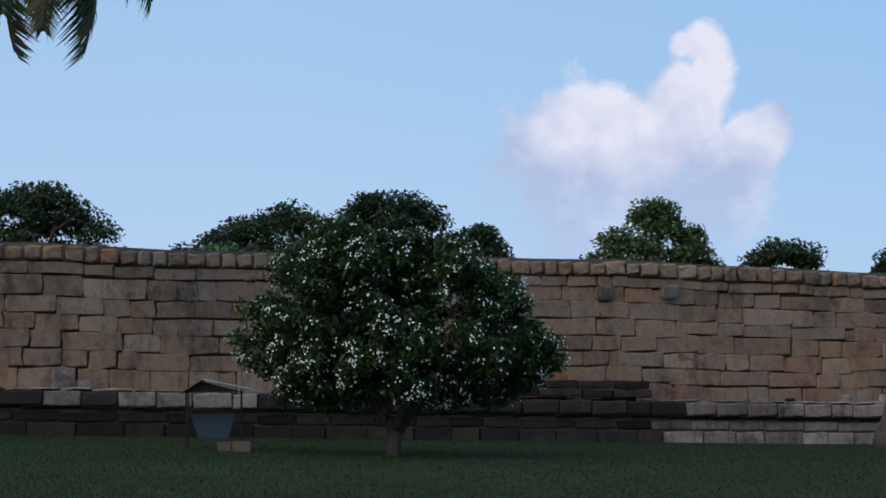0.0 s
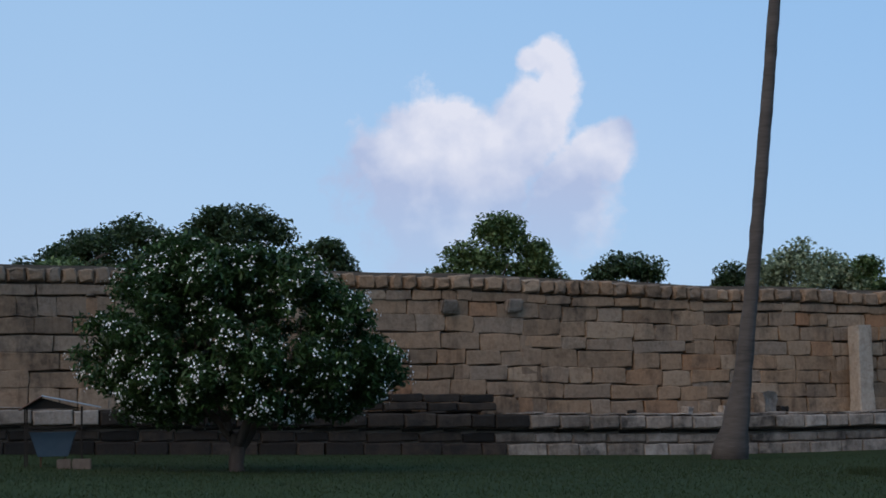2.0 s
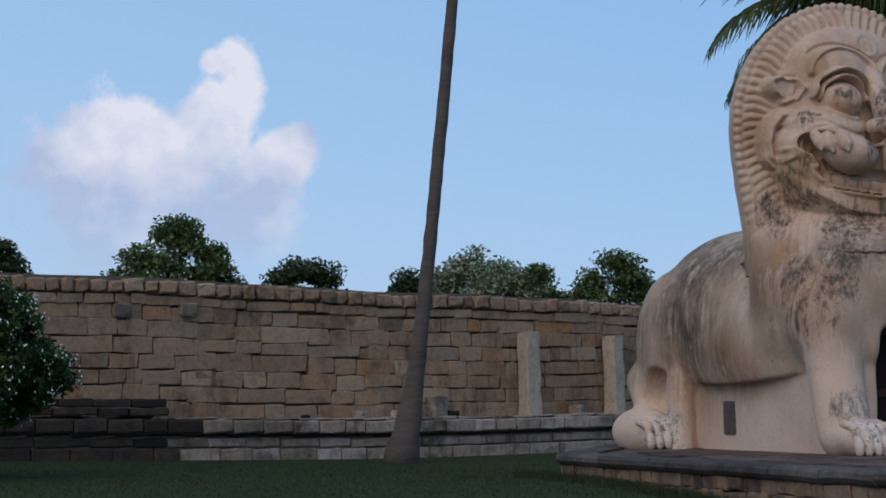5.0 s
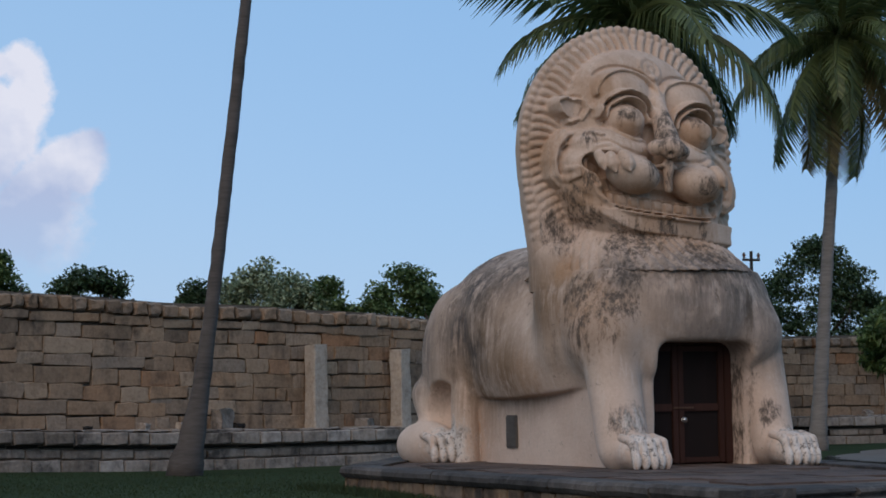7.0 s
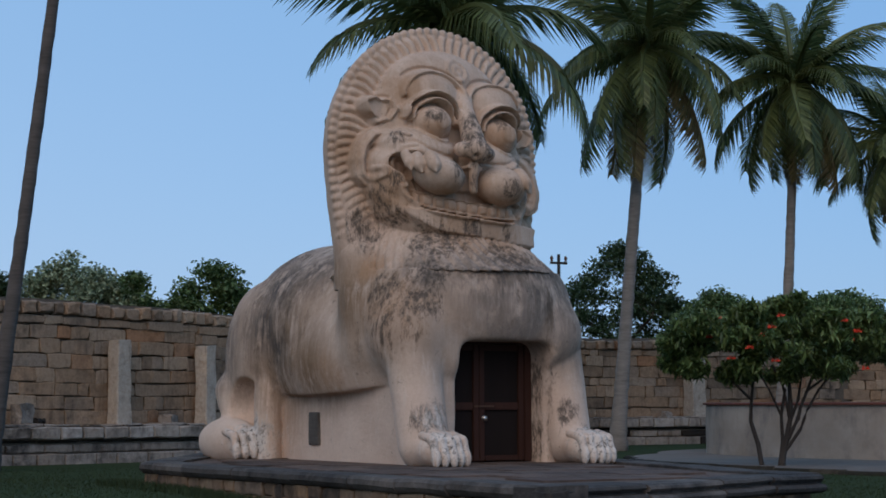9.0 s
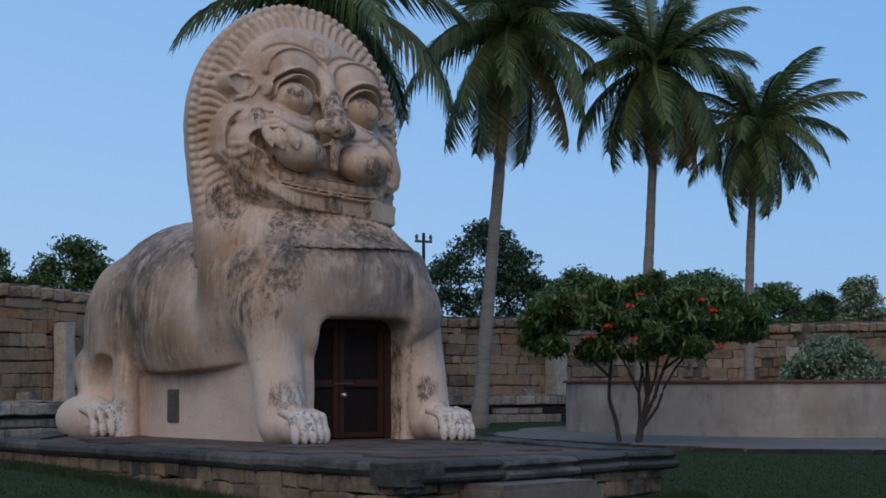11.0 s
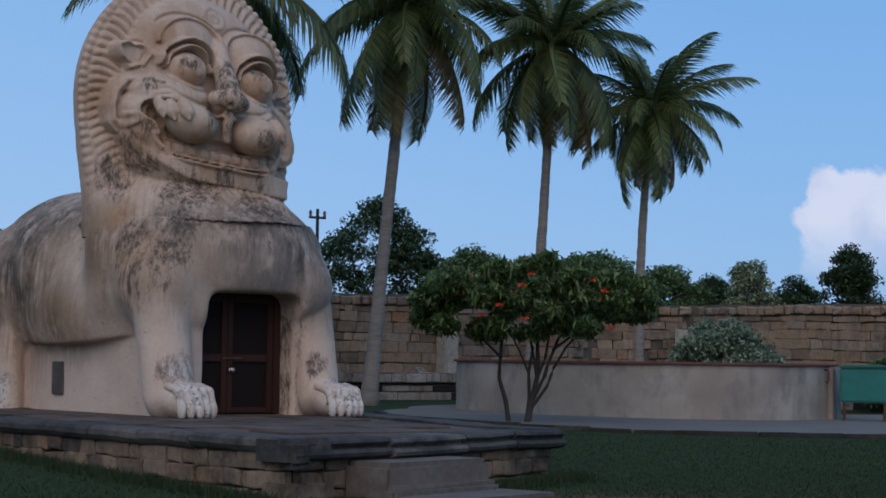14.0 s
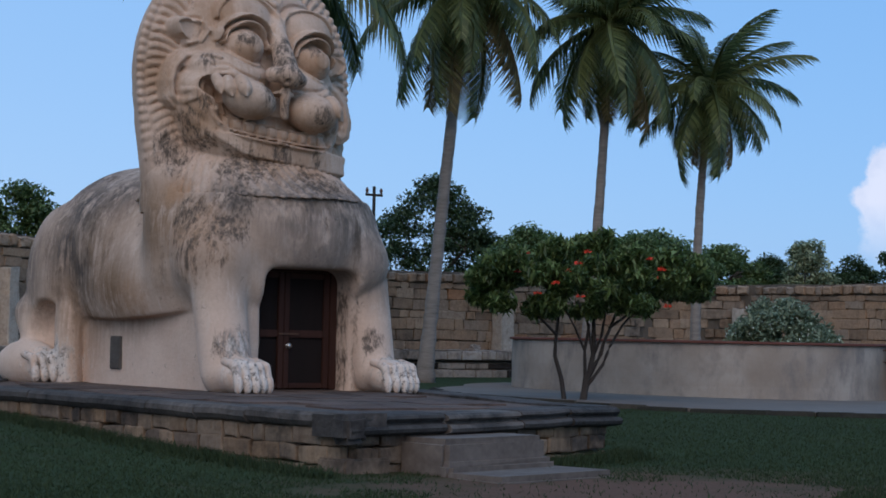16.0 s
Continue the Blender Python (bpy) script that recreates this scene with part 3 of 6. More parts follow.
class Blocks:
    """Blocks set along the wall: single ones over one stretch, the rest joined."""

    def __init__(self, name, material, parent, s0, s1, cap=290):
        self.name, self.material, self.parent, self.s0, self.s1, self.left = name, material, parent, s0, s1, cap
        self.vs, self.fs = [], []
        self.shapes = {}

    def lay(self, rng, s, w, h, z, off, d=0.10, bulge=0.022, ragged=0.012):
        x, y, ux, uy, nx, ny = locate(WALL_LINE, s)
        m = Matrix(((ux, -nx, 0, x + nx * off), (uy, -ny, 0, y + ny * off), (0, 0, 1, z), (0, 0, 0, 1)))
        if self.s0 <= s <= self.s1 and self.left > 0:
            key = (round(w / 0.12), round(h / 0.04), rng.randrange(3))
            if key not in self.shapes:
                v, f = block_mesh(rng, key[0] * 0.12, key[1] * 0.04, d, bulge, ragged)
                self.shapes[key] = mesh_of(self.name, v, f, self.material)
            ob = new(self.name, self.shapes[key])
            ob.parent = self.parent
            ob.matrix_basis = m @ Matrix.Diagonal((w / (key[0] * 0.12), 1, h / (key[1] * 0.04), 1))
            self.left -= 1
            return
        v, f = block_mesh(rng, w, h, d, bulge, ragged)
        o = len(self.vs)
        self.vs += [m @ p for p in v]
        self.fs += [tuple(i + o for i in q) for q in f]

    def rest(self, label=""):
        if self.vs:
            ob = new(self.name + "_courses", mesh_of(self.name + "_courses", self.vs, self.fs, self.material))
            ob.parent = self.parent
            tagged(ob, label, kind="stuff")


FACE = -0.75        # the wall's face stands behind the plinth's front


def build_wall():
    rng = random.Random(11)
    vs, fs = solid_run(None, 0, WALL_LEN, FACE - 0.12, FACE - 1.1, -0.3, lambda s: wall_foot(s) + wall_height(s) - 0.3, 0.2)
    wall = tagged(new("wall_north", mesh_of("wall_north", vs, fs, M_JOINT)), "old enclosure wall of rough brown granite blocks", "wall", kind="structure")
    blocks = Blocks("stone_block", M_WALL, wall, 18.0, 40.0)
    # bays of six to eight courses of unlike height; joints wander, some blocks span wide
    def bay(s0, end):
        n = rng.choice((6, 6, 7, 7))
        hs = [rng.uniform(0.82, 1.22) for _ in range(n)] + [0.62]
        total = sum(hs)
        z = 0.80
        for c, h in enumerate(hs):
            h *= (3.42 - 0.33 - 0.80) / total
            top = c == n
            s = max(0.0, s0 - rng.uniform(0.0, 0.35))
            s1 = min(end + rng.uniform(0.0, 0.35), WALL_LEN - 0.6)
            while s < s1 - 0.02:
                w = rng.choice((0.34, 0.5, 0.58, 0.66, 0.74, 0.85, 1.0, 1.15)) * rng.uniform(0.9, 1.12)
                if s1 - s - w < 0.25:
                    w = s1 - s
                mid = s + w / 2
                k = (wall_height(mid) - 0.33 - 0.80) / (3.42 - 0.33 - 0.80)
                wob = 0.022 * math.sin(mid * 0.8 + c * 0.4 + s0) * (0 < c < n)
                z0 = wall_foot(mid) + 0.80 + (z - 0.80) * k + wob
                hh = h * k
                if not top and rng.random() < 0.015:
                    blocks.lay(rng, mid, w - 0.012, hh * 0.5 - 0.01, z0, FACE - 0.1, ragged=0.015)
                    blocks.lay(rng, mid, w - 0.012, hh * 0.5 - 0.01, z0 + hh * 0.5, FACE - 0.1, ragged=0.015)
                else:
                    blocks.lay(rng, mid, w - 0.012, hh - 0.01, z0, FACE - 0.1, 0.10 + rng.uniform(0, 0.014) + rng.choice((0, 0, 0, 0, 0, 0.01, 0.025)) + 0.03 * top, rng.uniform(0.004, 0.012), 0.022)
                s += w
            z += h

    cut = 0.0
    while cut < WALL_LEN - 0.6:
        nxt = min(cut + rng.uniform(3.2, 7.5), WALL_LEN - 0.6)
        if WALL_LEN - nxt < 2.5:
            nxt = WALL_LEN - 0.6
        bay(cut, nxt)
        cut = nxt
        if nxt >= WALL_LEN - 0.6:
            break
    blocks.rest()
    # weathered cap stones with rounded heads, side by side along the top
    cap = tagged(new("wall_coping", mesh_of("wall_coping", *solid_run(None, 0, WALL_LEN, FACE - 0.34, FACE - 1.05, lambda s: wall_foot(s) + wall_height(s) - 0.32, lambda s: wall_foot(s) + wall_height(s) + 0.035), M_JOINT)), "dark mortar core under the rounded coping stones", "coping", kind="structure")
    caps = Blocks("coping_stone", M_WALL, cap, 11.0, 52.0, 110)
    s = 0.1
    while s < WALL_LEN - 0.4:
        w = rng.uniform(0.27, 0.44)
        mid = s + w / 2
        h = rng.uniform(0.24, 0.30)
        caps.lay(rng, mid, w - 0.025, h, wall_foot(mid) + wall_height(mid) - 0.31 + rng.uniform(-0.012, 0.012), FACE - 0.1, rng.uniform(0.14, 0.19), 0.06, 0.02)
        s += w
    caps.rest()
    return wall


def build_plinth():
    rng = random.Random(23)
    vs, fs = solid_run(None, 0, WALL_LEN, -0.16, FACE - 0.05, -0.3, lambda s: wall_foot(s) + 0.78)
    plinth = tagged(new("wall_plinth", mesh_of("wall_plinth", vs, fs, M_JOINT)), "stepped granite plinth with pale moulded top stones", "plinth", kind="structure")
    runs = {"pale": Blocks("plinth_stone", M_PLINTH, plinth, 27.5, 50.0, 150), "dark": Blocks("blackened_plinth_stone", M_BLACKENED_SHADED, plinth, 13.0, 27.5, 120)}
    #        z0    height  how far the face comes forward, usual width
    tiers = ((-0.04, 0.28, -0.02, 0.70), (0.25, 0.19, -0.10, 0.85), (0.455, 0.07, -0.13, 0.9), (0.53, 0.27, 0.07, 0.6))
    for z0, h, off, usual in tiers:
        s = rng.uniform(0, 0.4)
        while s < WALL_LEN - 0.6:
            w = usual * rng.uniform(0.75, 1.3)
            mid = s + w / 2
            # stained stretch, its colour also darkened for the blossom tree's shade
            sooty_shaded = 10.5 < mid < 27.3 and (z0 < 0.4 or mid > 20.5 or rng.random() < 0.45)
            # fillet always dark: the shadow line under the top stones, painted in
            sooty_shaded = sooty_shaded or 0.4 < z0 < 0.5 or (mid > 50 and z0 < 0.4 and rng.random() < 0.45)
            lot = runs["dark" if sooty_shaded else "pale"]
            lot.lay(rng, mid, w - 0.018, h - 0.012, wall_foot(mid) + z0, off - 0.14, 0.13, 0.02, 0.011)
            s += w
    # broken paving on top of the ledge
    s = 0.3
    while s < WALL_LEN - 0.8:
        w = rng.uniform(0.5, 1.0)
        lot = runs["dark" if 20.5 < s < 27.0 else "pale"]
        lot.lay(rng, s + w / 2, w - 0.03, rng.uniform(0.03, 0.06), wall_foot(s) + 0.785, -0.62 + rng.uniform(-0.05, 0.02), 0.5, 0.03, 0.02)
        s += w + rng.choice((0, 0, 0.3))
    # remains of a higher tier beside the flowering tree
    for row in (0, 1):
        s = 22.0 + 0.1 * row
        while s < 26.6 - 0.35 * row:
            w = rng.uniform(0.5, 0.9)
            runs["dark"].lay(rng, s + w / 2, w - 0.02, 0.15, wall_foot(s) + 0.84 + row * 0.165, -0.35, 0.3, 0.03, 0.015)
            s += w
    for r in runs.values():
        r.rest()
    return plinth


wall_north = build_wall()
wall_plinth = build_plinth()


def wall_spot(s, off, up):
    x, y, ux, uy, nx, ny = locate(WALL_LINE, s)
    return Matrix(((ux, -nx, 0, x + nx * off), (uy, -ny, 0, y + ny * off), (0, 0, 1, wall_foot(s) + up), (0, 0, 0, 1)))

# ---- the lion's platform: rubble sides, heavy slab edge, stone steps ----
TURN = 4.0                    # the lion is turned a little against the axes
LION = (11.7, 19.55, 0.5)     # between the fore paws, on the paving
PLAT_TOP = 0.5


def lion_pose(x=0.0, y=0.0, z=0.0, rz=0.0):
    return pose(*LION, 0, 0, TURN) @ pose(x, y, z, 0, 0, rz)


M_PAVING = stone_material("worn_paving", [(0, (0.10, 0.07, 0.056)), (0.5, (0.135, 0.095, 0.077)), (1, (0.165, 0.118, 0.095))], 0.35)


def inset_plan(plan, d):
    """The plan polygon (counter-clockwise) moved inward by d."""
    out, n = [], len(plan)
    for i in range(n):
        a, b, c = (Vector(plan[(i + k) % n]) for k in (-1, 0, 1))
        u, v = (b - a).normalized(), (c - b).normalized()
        n1, n2 = Vector((-u.y, u.x)), Vector((-v.y, v.x))
        m = (n1 + n2).normalized()
        out.append(b + m * d / max(0.4, m.dot(n1)))
    return out


def prism(plan, z0, z1):
    n = len(plan)
    vs = [(p[0], p[1], z0) for p in plan] + [(p[0], p[1], z1) for p in plan]
    return vs, [tuple(range(n))[::-1], tuple(range(n, 2 * n))] + [(i, (i + 1) % n, n + (i + 1) % n, n + i) for i in range(n)]


def build_platform():
    rng = random.Random(31)
    base = thing("lion_platform", pose(0, 0, 0), "low stone platform with slab edging and rubble sides", "platform")
    part("core", mesh_of("core", *prism(inset_plan(PLAT, 0.2), -0.3, PLAT_TOP - 0.03), M_PAVING), M_PAVING, base)
    shapes = []
    for i in range(12):
        w, h = rng.uniform(0.18, 0.5), rng.uniform(0.13, 0.19)
        v, f = block_mesh(rng, w, h, 0.1 + rng.uniform(-0.02, 0.02), 0.01, 0.016)
        shapes.append((w, h, mesh_of("rubble_stone", v, f, M_RUBBLE)))
    walls = inset_plan(PLAT, 0.18)

    def frame_at(a, b, s, z):
        u = (b - a).normalized()
        p = a + u * s
        return Matrix(((u.x, -u.y, 0, p.x), (u.y, u.x, 0, p.y), (0, 0, 1, z), (0, 0, 0, 1)))

    n = len(PLAT)
    for i in range(n):
        a, b = walls[i], walls[(i + 1) % n]
        length = (b - a).length
        if i == 3:
            continue
        for z in (-0.17, 0.02, 0.19):
            s = rng.uniform(0, 0.1)
            while s < length - 0.1:
                w, h, me = rng.choice(shapes)
                ob = new("rubble_stone", me)
                ob.parent = base
                ob.matrix_basis = frame_at(a, b, min(s + w / 2, length - w / 2), z + rng.uniform(-0.01, 0.01)) @ Matrix.Diagonal((1, 1, 0.17 / h, 1))
                s += w + 0.014
        a, b = Vector(PLAT[i]), Vector(PLAT[(i + 1) % n])
        length = (b - a).length
        s = 0.02
        moulded = i in (0, 1)
        while s < length - 0.05:
            w = min(rng.uniform(0.85, 1.55), length - s)
            if length - s - w < 0.4:
                w = length - s
            lift = rng.uniform(-0.01, 0.012)
            if moulded:
                # roll over fillet over roll
                prof = [(0.48, 0.0), (0.03, 0.0), (-0.015, -0.018), (-0.03, -0.045), (-0.01, -0.066), (0.03, -0.07), (0.03, -0.098), (-0.045, -0.11), (-0.07, -0.14), (-0.055, -0.175), (0.0, -0.2), (0.06, -0.21), (0.48, -0.21)]
            else:
                prof = [(0.5, 0.0), (0.035, 0.004), (0.0, -0.03), (-0.006, -0.085), (0.03, -0.13), (0.06, -0.15), (0.5, -0.15)]
            vs = []
            for x in (s + 0.008, s + w * 0.5, s + w - 0.008):
                j = rng.uniform(-0.008, 0.008)
                k = rng.uniform(-0.012, 0.012)
                vs += [frame_at(a, b, x, PLAT_TOP + lift + j) @ Vector((0, p + (k if p < 0.4 else 0), q)) for p, q in prof]
            m = len(prof)
            fs = [(c * m + t, c * m + (t + 1) % m, (c + 1) * m + (t + 1) % m, (c + 1) * m + t) for c in (0, 1) for t in range(m)]
            fs += [tuple(range(m))[::-1], tuple(range(2 * m, 3 * m))]
            name = "front_moulding" if moulded else "edge_slab"
            part(name, mesh_of(name, vs, fs, M_SLAB), M_SLAB, base)
            s += w
    # worn paving slabs within the edge
    inner = [tuple(p) for p in inset_plan(PLAT, 0.5)]
    y = 13.6
    while y < 28:
        d = rng.uniform(0.5, 0.85)
        x = 7.8 + rng.uniform(0, 0.5)
        while x < 15:
            w = rng.uniform(0.55, 1.15)
            if all(inside_plan(inner, px, py) for px in (x, x + w) for py in (y, y + d)):
                part("paving_slab", box_bm(x + 0.006, x + w - 0.006, y + 0.006, y + d - 0.006, PLAT_TOP - 0.1, PLAT_TOP - 0.004 - rng.uniform(0, 0.012), 0.008), M_PAVING, base)
            x += w
        y += d
    # the corner block, settled a little forward
    bm = box_bm(-0.04, 0.24, -0.07, 0.22, PLAT_TOP - 0.27, PLAT_TOP + 0.012, 0.05)
    for v in bm.verts:
        v.co += Vector((rng.uniform(-1, 1), rng.uniform(-1, 1), rng.uniform(-1, 1))) * 0.014
    part("corner_block", bm, M_SLAB, base).matrix_basis = pose(*PLAT[0], 0, 0, 0, 8)
    bm = box_bm(0.05, 0.6, 0.06, 0.5, -0.35, 0.085, 0.02)
    part("footing", bm, M_RUBBLE, base).matrix_basis = pose(*PLAT[0], 0, 0, 0, 6)
    return base


build_platform()


def build_steps():
    steps = thing("stone_steps", pose(9.42, 14.12, -0.05, 0, 0, 13), "two worn granite steps before the platform", "steps")

    def tread(name, a, b, y0, y1, z0, z1, seed):
        bm = box_bm(a, b, y0, y1, z0, z1, 0.05)
        r = random.Random(seed)
        for v in bm.verts:
            v.co += Vector((r.uniform(-1, 1), r.uniform(-1, 1), r.uniform(-1, 1))) * 0.007
        part(name, bm, M_STEP, steps)
    tread("upper_step", 0.05, 1.55, -0.5, 0.12, -0.1, 0.33, 1)
    tread("upper_nosing", 0.03, 1.62, -0.58, -0.40, -0.1, 0.12, 2)
    tread("lower_step", -0.02, 1.68, -1.28, -0.5, -0.35, 0.03, 3)
    return steps


build_steps()

# ---- the seated lion: one solid of plastered masonry, shaped from blended volumes ----
class Field:
    """A signed distance field on a grid of points, built up from soft volumes."""

    def __init__(self, lo, hi, step):
        self.lo, self.step = np.array(lo, float), step
        n = [int(round((b - a) / step)) + 1 for a, b in zip(lo, hi)]
        ax = [np.linspace(a, a + (k - 1) * step, k, dtype=np.float32) for a, k in zip(lo, n)]
        self.x, self.y, self.z = np.meshgrid(*ax, indexing="ij", sparse=False)
        self.d = np.full(n, 9.0, np.float32)

    def ellipsoid(self, c, r, tilt=0.0):
        x, y, z = self.x - c[0], self.y - c[1], self.z - c[2]
        if tilt:
            ca, sa = math.cos(tilt), math.sin(tilt)
            x, z = x * ca + z * sa, z * ca - x * sa
        k0 = np.sqrt((x / r[0]) ** 2 + (y / r[1]) ** 2 + (z / r[2]) ** 2)
        k1 = np.sqrt((x / r[0] ** 2) ** 2 + (y / r[1] ** 2) ** 2 + (z / r[2] ** 2) ** 2) + 1e-6
        return k0 * (k0 - 1) / k1

    def capsule(self, a, b, ra, rb=None):
        rb = ra if rb is None else rb
        a, b = np.array(a, float), np.array(b, float)
        d = b - a
        t = ((self.x - a[0]) * d[0] + (self.y - a[1]) * d[1] + (self.z - a[2]) * d[2]) / float(d @ d)
        t = np.clip(t, 0, 1)
        return np.sqrt((self.x - a[0] - t * d[0]) ** 2 + (self.y - a[1] - t * d[1]) ** 2 + (self.z - a[2] - t * d[2]) ** 2) - (ra + (rb - ra) * t)

    def box(self, lo, hi, r=0.05):
        q = [np.abs(v - (a + b) / 2) - ((b - a) / 2 - r) for v, a, b in zip((self.x, self.y, self.z), lo, hi)]
        out = np.sqrt(sum(np.maximum(v, 0) ** 2 for v in q))
        return out + np.minimum(np.maximum(np.maximum(q[0], q[1]), q[2]), 0) - r

    def add(self, d, k=0.0):
        if k:
            h = np.clip(0.5 + 0.5 * (self.d - d) / k, 0, 1)
            self.d = self.d + (d - self.d) * h - k * h * (1 - h)
        else:
            self.d = np.minimum(self.d, d)

    def cut(self, d, k=0.0):
        if k:
            h = np.clip(0.5 - 0.5 * (self.d + d) / k, 0, 1)
            self.d = self.d + (-d - self.d) * h + k * h * (1 - h)
        else:
            self.d = np.maximum(self.d, -d)

    def surface(self):
        """Surface nets: one vertex for every cell that the surface crosses."""
        d, n = self.d, self.d.shape
        inside = d < 0
        cells = np.zeros([k - 1 for k in n], np.int8)
        for i in (0, 1):
            for j in (0, 1):
                for k in (0, 1):
                    cells += inside[i:n[0] - 1 + i, j:n[1] - 1 + j, k:n[2] - 1 + k]
        mixed = (cells > 0) & (cells < 8)
        idx = np.argwhere(mixed)
        number = np.full(mixed.shape, -1, np.int64)
        number[mixed] = np.arange(len(idx))
        total, count = np.zeros((len(idx), 3)), np.zeros(len(idx))
        corners = [(i, j, k) for i in (0, 1) for j in (0, 1) for k in (0, 1)]
        for a in corners:
            for axis in range(3):
                if a[axis]:
                    continue
                b = list(a)
                b[axis] = 1
                pa, pb = idx + a, idx + b
                va, vb = d[tuple(pa.T)], d[tuple(pb.T)]
                cross = (va < 0) != (vb < 0)
                t = np.where(cross, va / np.where(cross, va - vb, 1), 0)
                total += np.where(cross[:, None], pa + t[:, None] * (np.array(b) - a), 0)
                count += cross
        verts = self.lo + total / count[:, None] * self.step
        faces = []
        for axis in range(3):
            u, v = (axis + 1) % 3, (axis + 2) % 3
            s0, s1 = [slice(None)] * 3, [slice(None)] * 3
            s0[axis], s1[axis] = slice(0, -1), slice(1, None)
            e = np.argwhere(inside[tuple(s0)] != inside[tuple(s1)])
            e = e[(e[:, u] > 0) & (e[:, v] > 0) & (e[:, u] < n[u] - 1) & (e[:, v] < n[v] - 1)]
            du, dv = np.zeros(3, int), np.zeros(3, int)
            du[u], dv[v] = 1, 1
            quad = np.stack([number[tuple((e - du - dv).T)], number[tuple((e - dv).T)], number[tuple(e.T)], number[tuple((e - du).T)]], 1)
            flip = ~inside[tuple(e.T)]
            quad[flip] = quad[flip][:, ::-1]
            faces.append(quad)
        return verts, np.concatenate(faces)


def lion_body():
    f = Field((-2.2, -0.7, -0.12), (2.2, 6.6, 3.7), 0.037)
    f.add(f.ellipsoid((0, 3.9, 1.95), (1.5, 2.3, 1.16)))
    f.add(f.ellipsoid((0, 4.7, 1.72), (1.45, 1.3, 1.42)), 0.3)
    # barrel of the belly, cut off crisply along its underside
    for s in (-1, 1):
        bulge = f.ellipsoid((s * 0.62, 2.85, 1.42), (0.94, 2.35, 1.0))
        f.add(np.maximum(bulge, 0.9 + 0.03 * (f.y - 3.3) ** 2 - f.z), 0.14)
    # chest: one broad round mass that ends in an overhanging lip above the doorway
    chest = f.ellipsoid((0.12, 1.66, 2.06), (1.64, 1.4, 1.12))
    f.add(np.maximum(np.maximum(chest, 1.5 - 0.28 * np.abs(f.x) ** 2 - f.z), f.z - 2.56), 0.12)
    f.add(f.ellipsoid((0.0, 2.2, 3.1), (1.1, 0.75, 0.55)), 0.1)
    f.add(f.ellipsoid((0.86, 0.78, 1.62), (0.34, 0.36, 0.33)), 0.06)
    for s in (-1, 1):
        # foreleg and paw; the farther leg comes out from under a heavy shoulder
        if s > 0:
            f.add(f.ellipsoid((1.0, 0.92, 1.72), (0.52, 0.56, 0.46)), 0.2)
        f.add(f.ellipsoid((s * 1.04, 1.05, 1.66), (0.5, 0.6, 0.55)), 0.2)
        lx = -1.1 if s < 0 else 1.2
        f.add(f.capsule((lx, 0.85, 1.45), (lx - 0.02, 0.52, 0.25), 0.35, 0.33 if s < 0 else 0.3), 0.1 if s < 0 else 0.02)
        f.add(f.ellipsoid((lx, 0.2, 0.2), (0.29, 0.31, 0.24)), 0.08)
        f.add(f.capsule((s * 1.24, 1.95, 2.75), (s * 1.15, 1.8, 1.6), 0.33, 0.36), 0.22)
        # haunch, hind leg and paw
        f.add(f.ellipsoid((s * 1.17, 4.95, 1.45), (0.5, 0.86, 1.12)), 0.12)
        f.add(f.capsule((s * 1.4, 5.4, 0.95), (s * 1.48, 5.2, 0.45), 0.34, 0.2), 0.1)
        f.cut(f.ellipsoid((s * 1.62, 4.75, 0.76), (0.48, 0.4, 0.4)), 0.05)
        f.add(f.capsule((s * 1.36, 4.45, 1.0), (s * 1.4, 4.4, 0.0), 0.2), 0.06)
        f.add(f.ellipsoid((s * 1.62, 5.2, 0.22), (0.34, 0.8, 0.36)), 0.06)
    # masonry infill under the belly and round the doorway
    f.add(f.box((-1.2, 0.62, -0.3), (1.2, 4.9, 1.3), 0.1), 0.03)
    f.cut(f.box((-0.56, -1.5, -0.5), (0.84, 1.42, 1.6), 0.2), 0.06)
    f.d += 0.006 * np.sin(f.x * 5.1 + f.z * 3.3) * np.sin(f.y * 4.3 + 1) * np.sin(f.z * 6.1)
    return f.surface()


def lion_paw(cx, cy, spread, reach):
    """Five knuckled toes with worn nails, side by side."""
    f = Field((cx - 0.55, cy - 0.4, -0.1), (cx + 0.55, cy + 0.5, 0.62), 0.0165)
    for i in range(5):
        x = cx + (i - 2) * spread
        y = cy + 0.03 * abs(i - 2)
        r = spread * 0.5
        f.add(f.capsule((x, y + reach, 0.38), (x, y + 0.03, 0.33), r), 0.03)
        f.add(f.ellipsoid((x, y + 0.01, 0.31), (r * 1.02, r * 1.25, r * 1.2)), 0.012)
        f.add(f.capsule((x, y - 0.005, 0.3), (x, y - 0.05, 0.17), r * 0.93), 0.01)
        f.add(f.ellipsoid((x, y - 0.075, 0.1), (r * 1.03, r * 1.2, 0.12)), 0.008)
    return f.surface()


def trace(x, z, pts):
    """Distance in the upright plane from the points of a grid to a line of (x, z)."""
    best = np.full(x.shape, 9.0, np.float32)
    for (x0, z0), (x1, z1) in zip(pts, pts[1:]):
        dx, dz = x1 - x0, z1 - z0
        t = np.clip(((x - x0) * dx + (z - z0) * dz) / (dx * dx + dz * dz + 1e-9), 0, 1)
        best = np.minimum(best, np.hypot(x - x0 - t * dx, z - z0 - t * dz))
    return best


def arc(cx, cz, rx, rz, a0, a1, n=14):
    return [(cx + rx * math.cos(radians(a0 + (a1 - a0) * i / n)), cz + rz * math.sin(radians(a0 + (a1 - a0) * i / n))) for i in range(n + 1)]


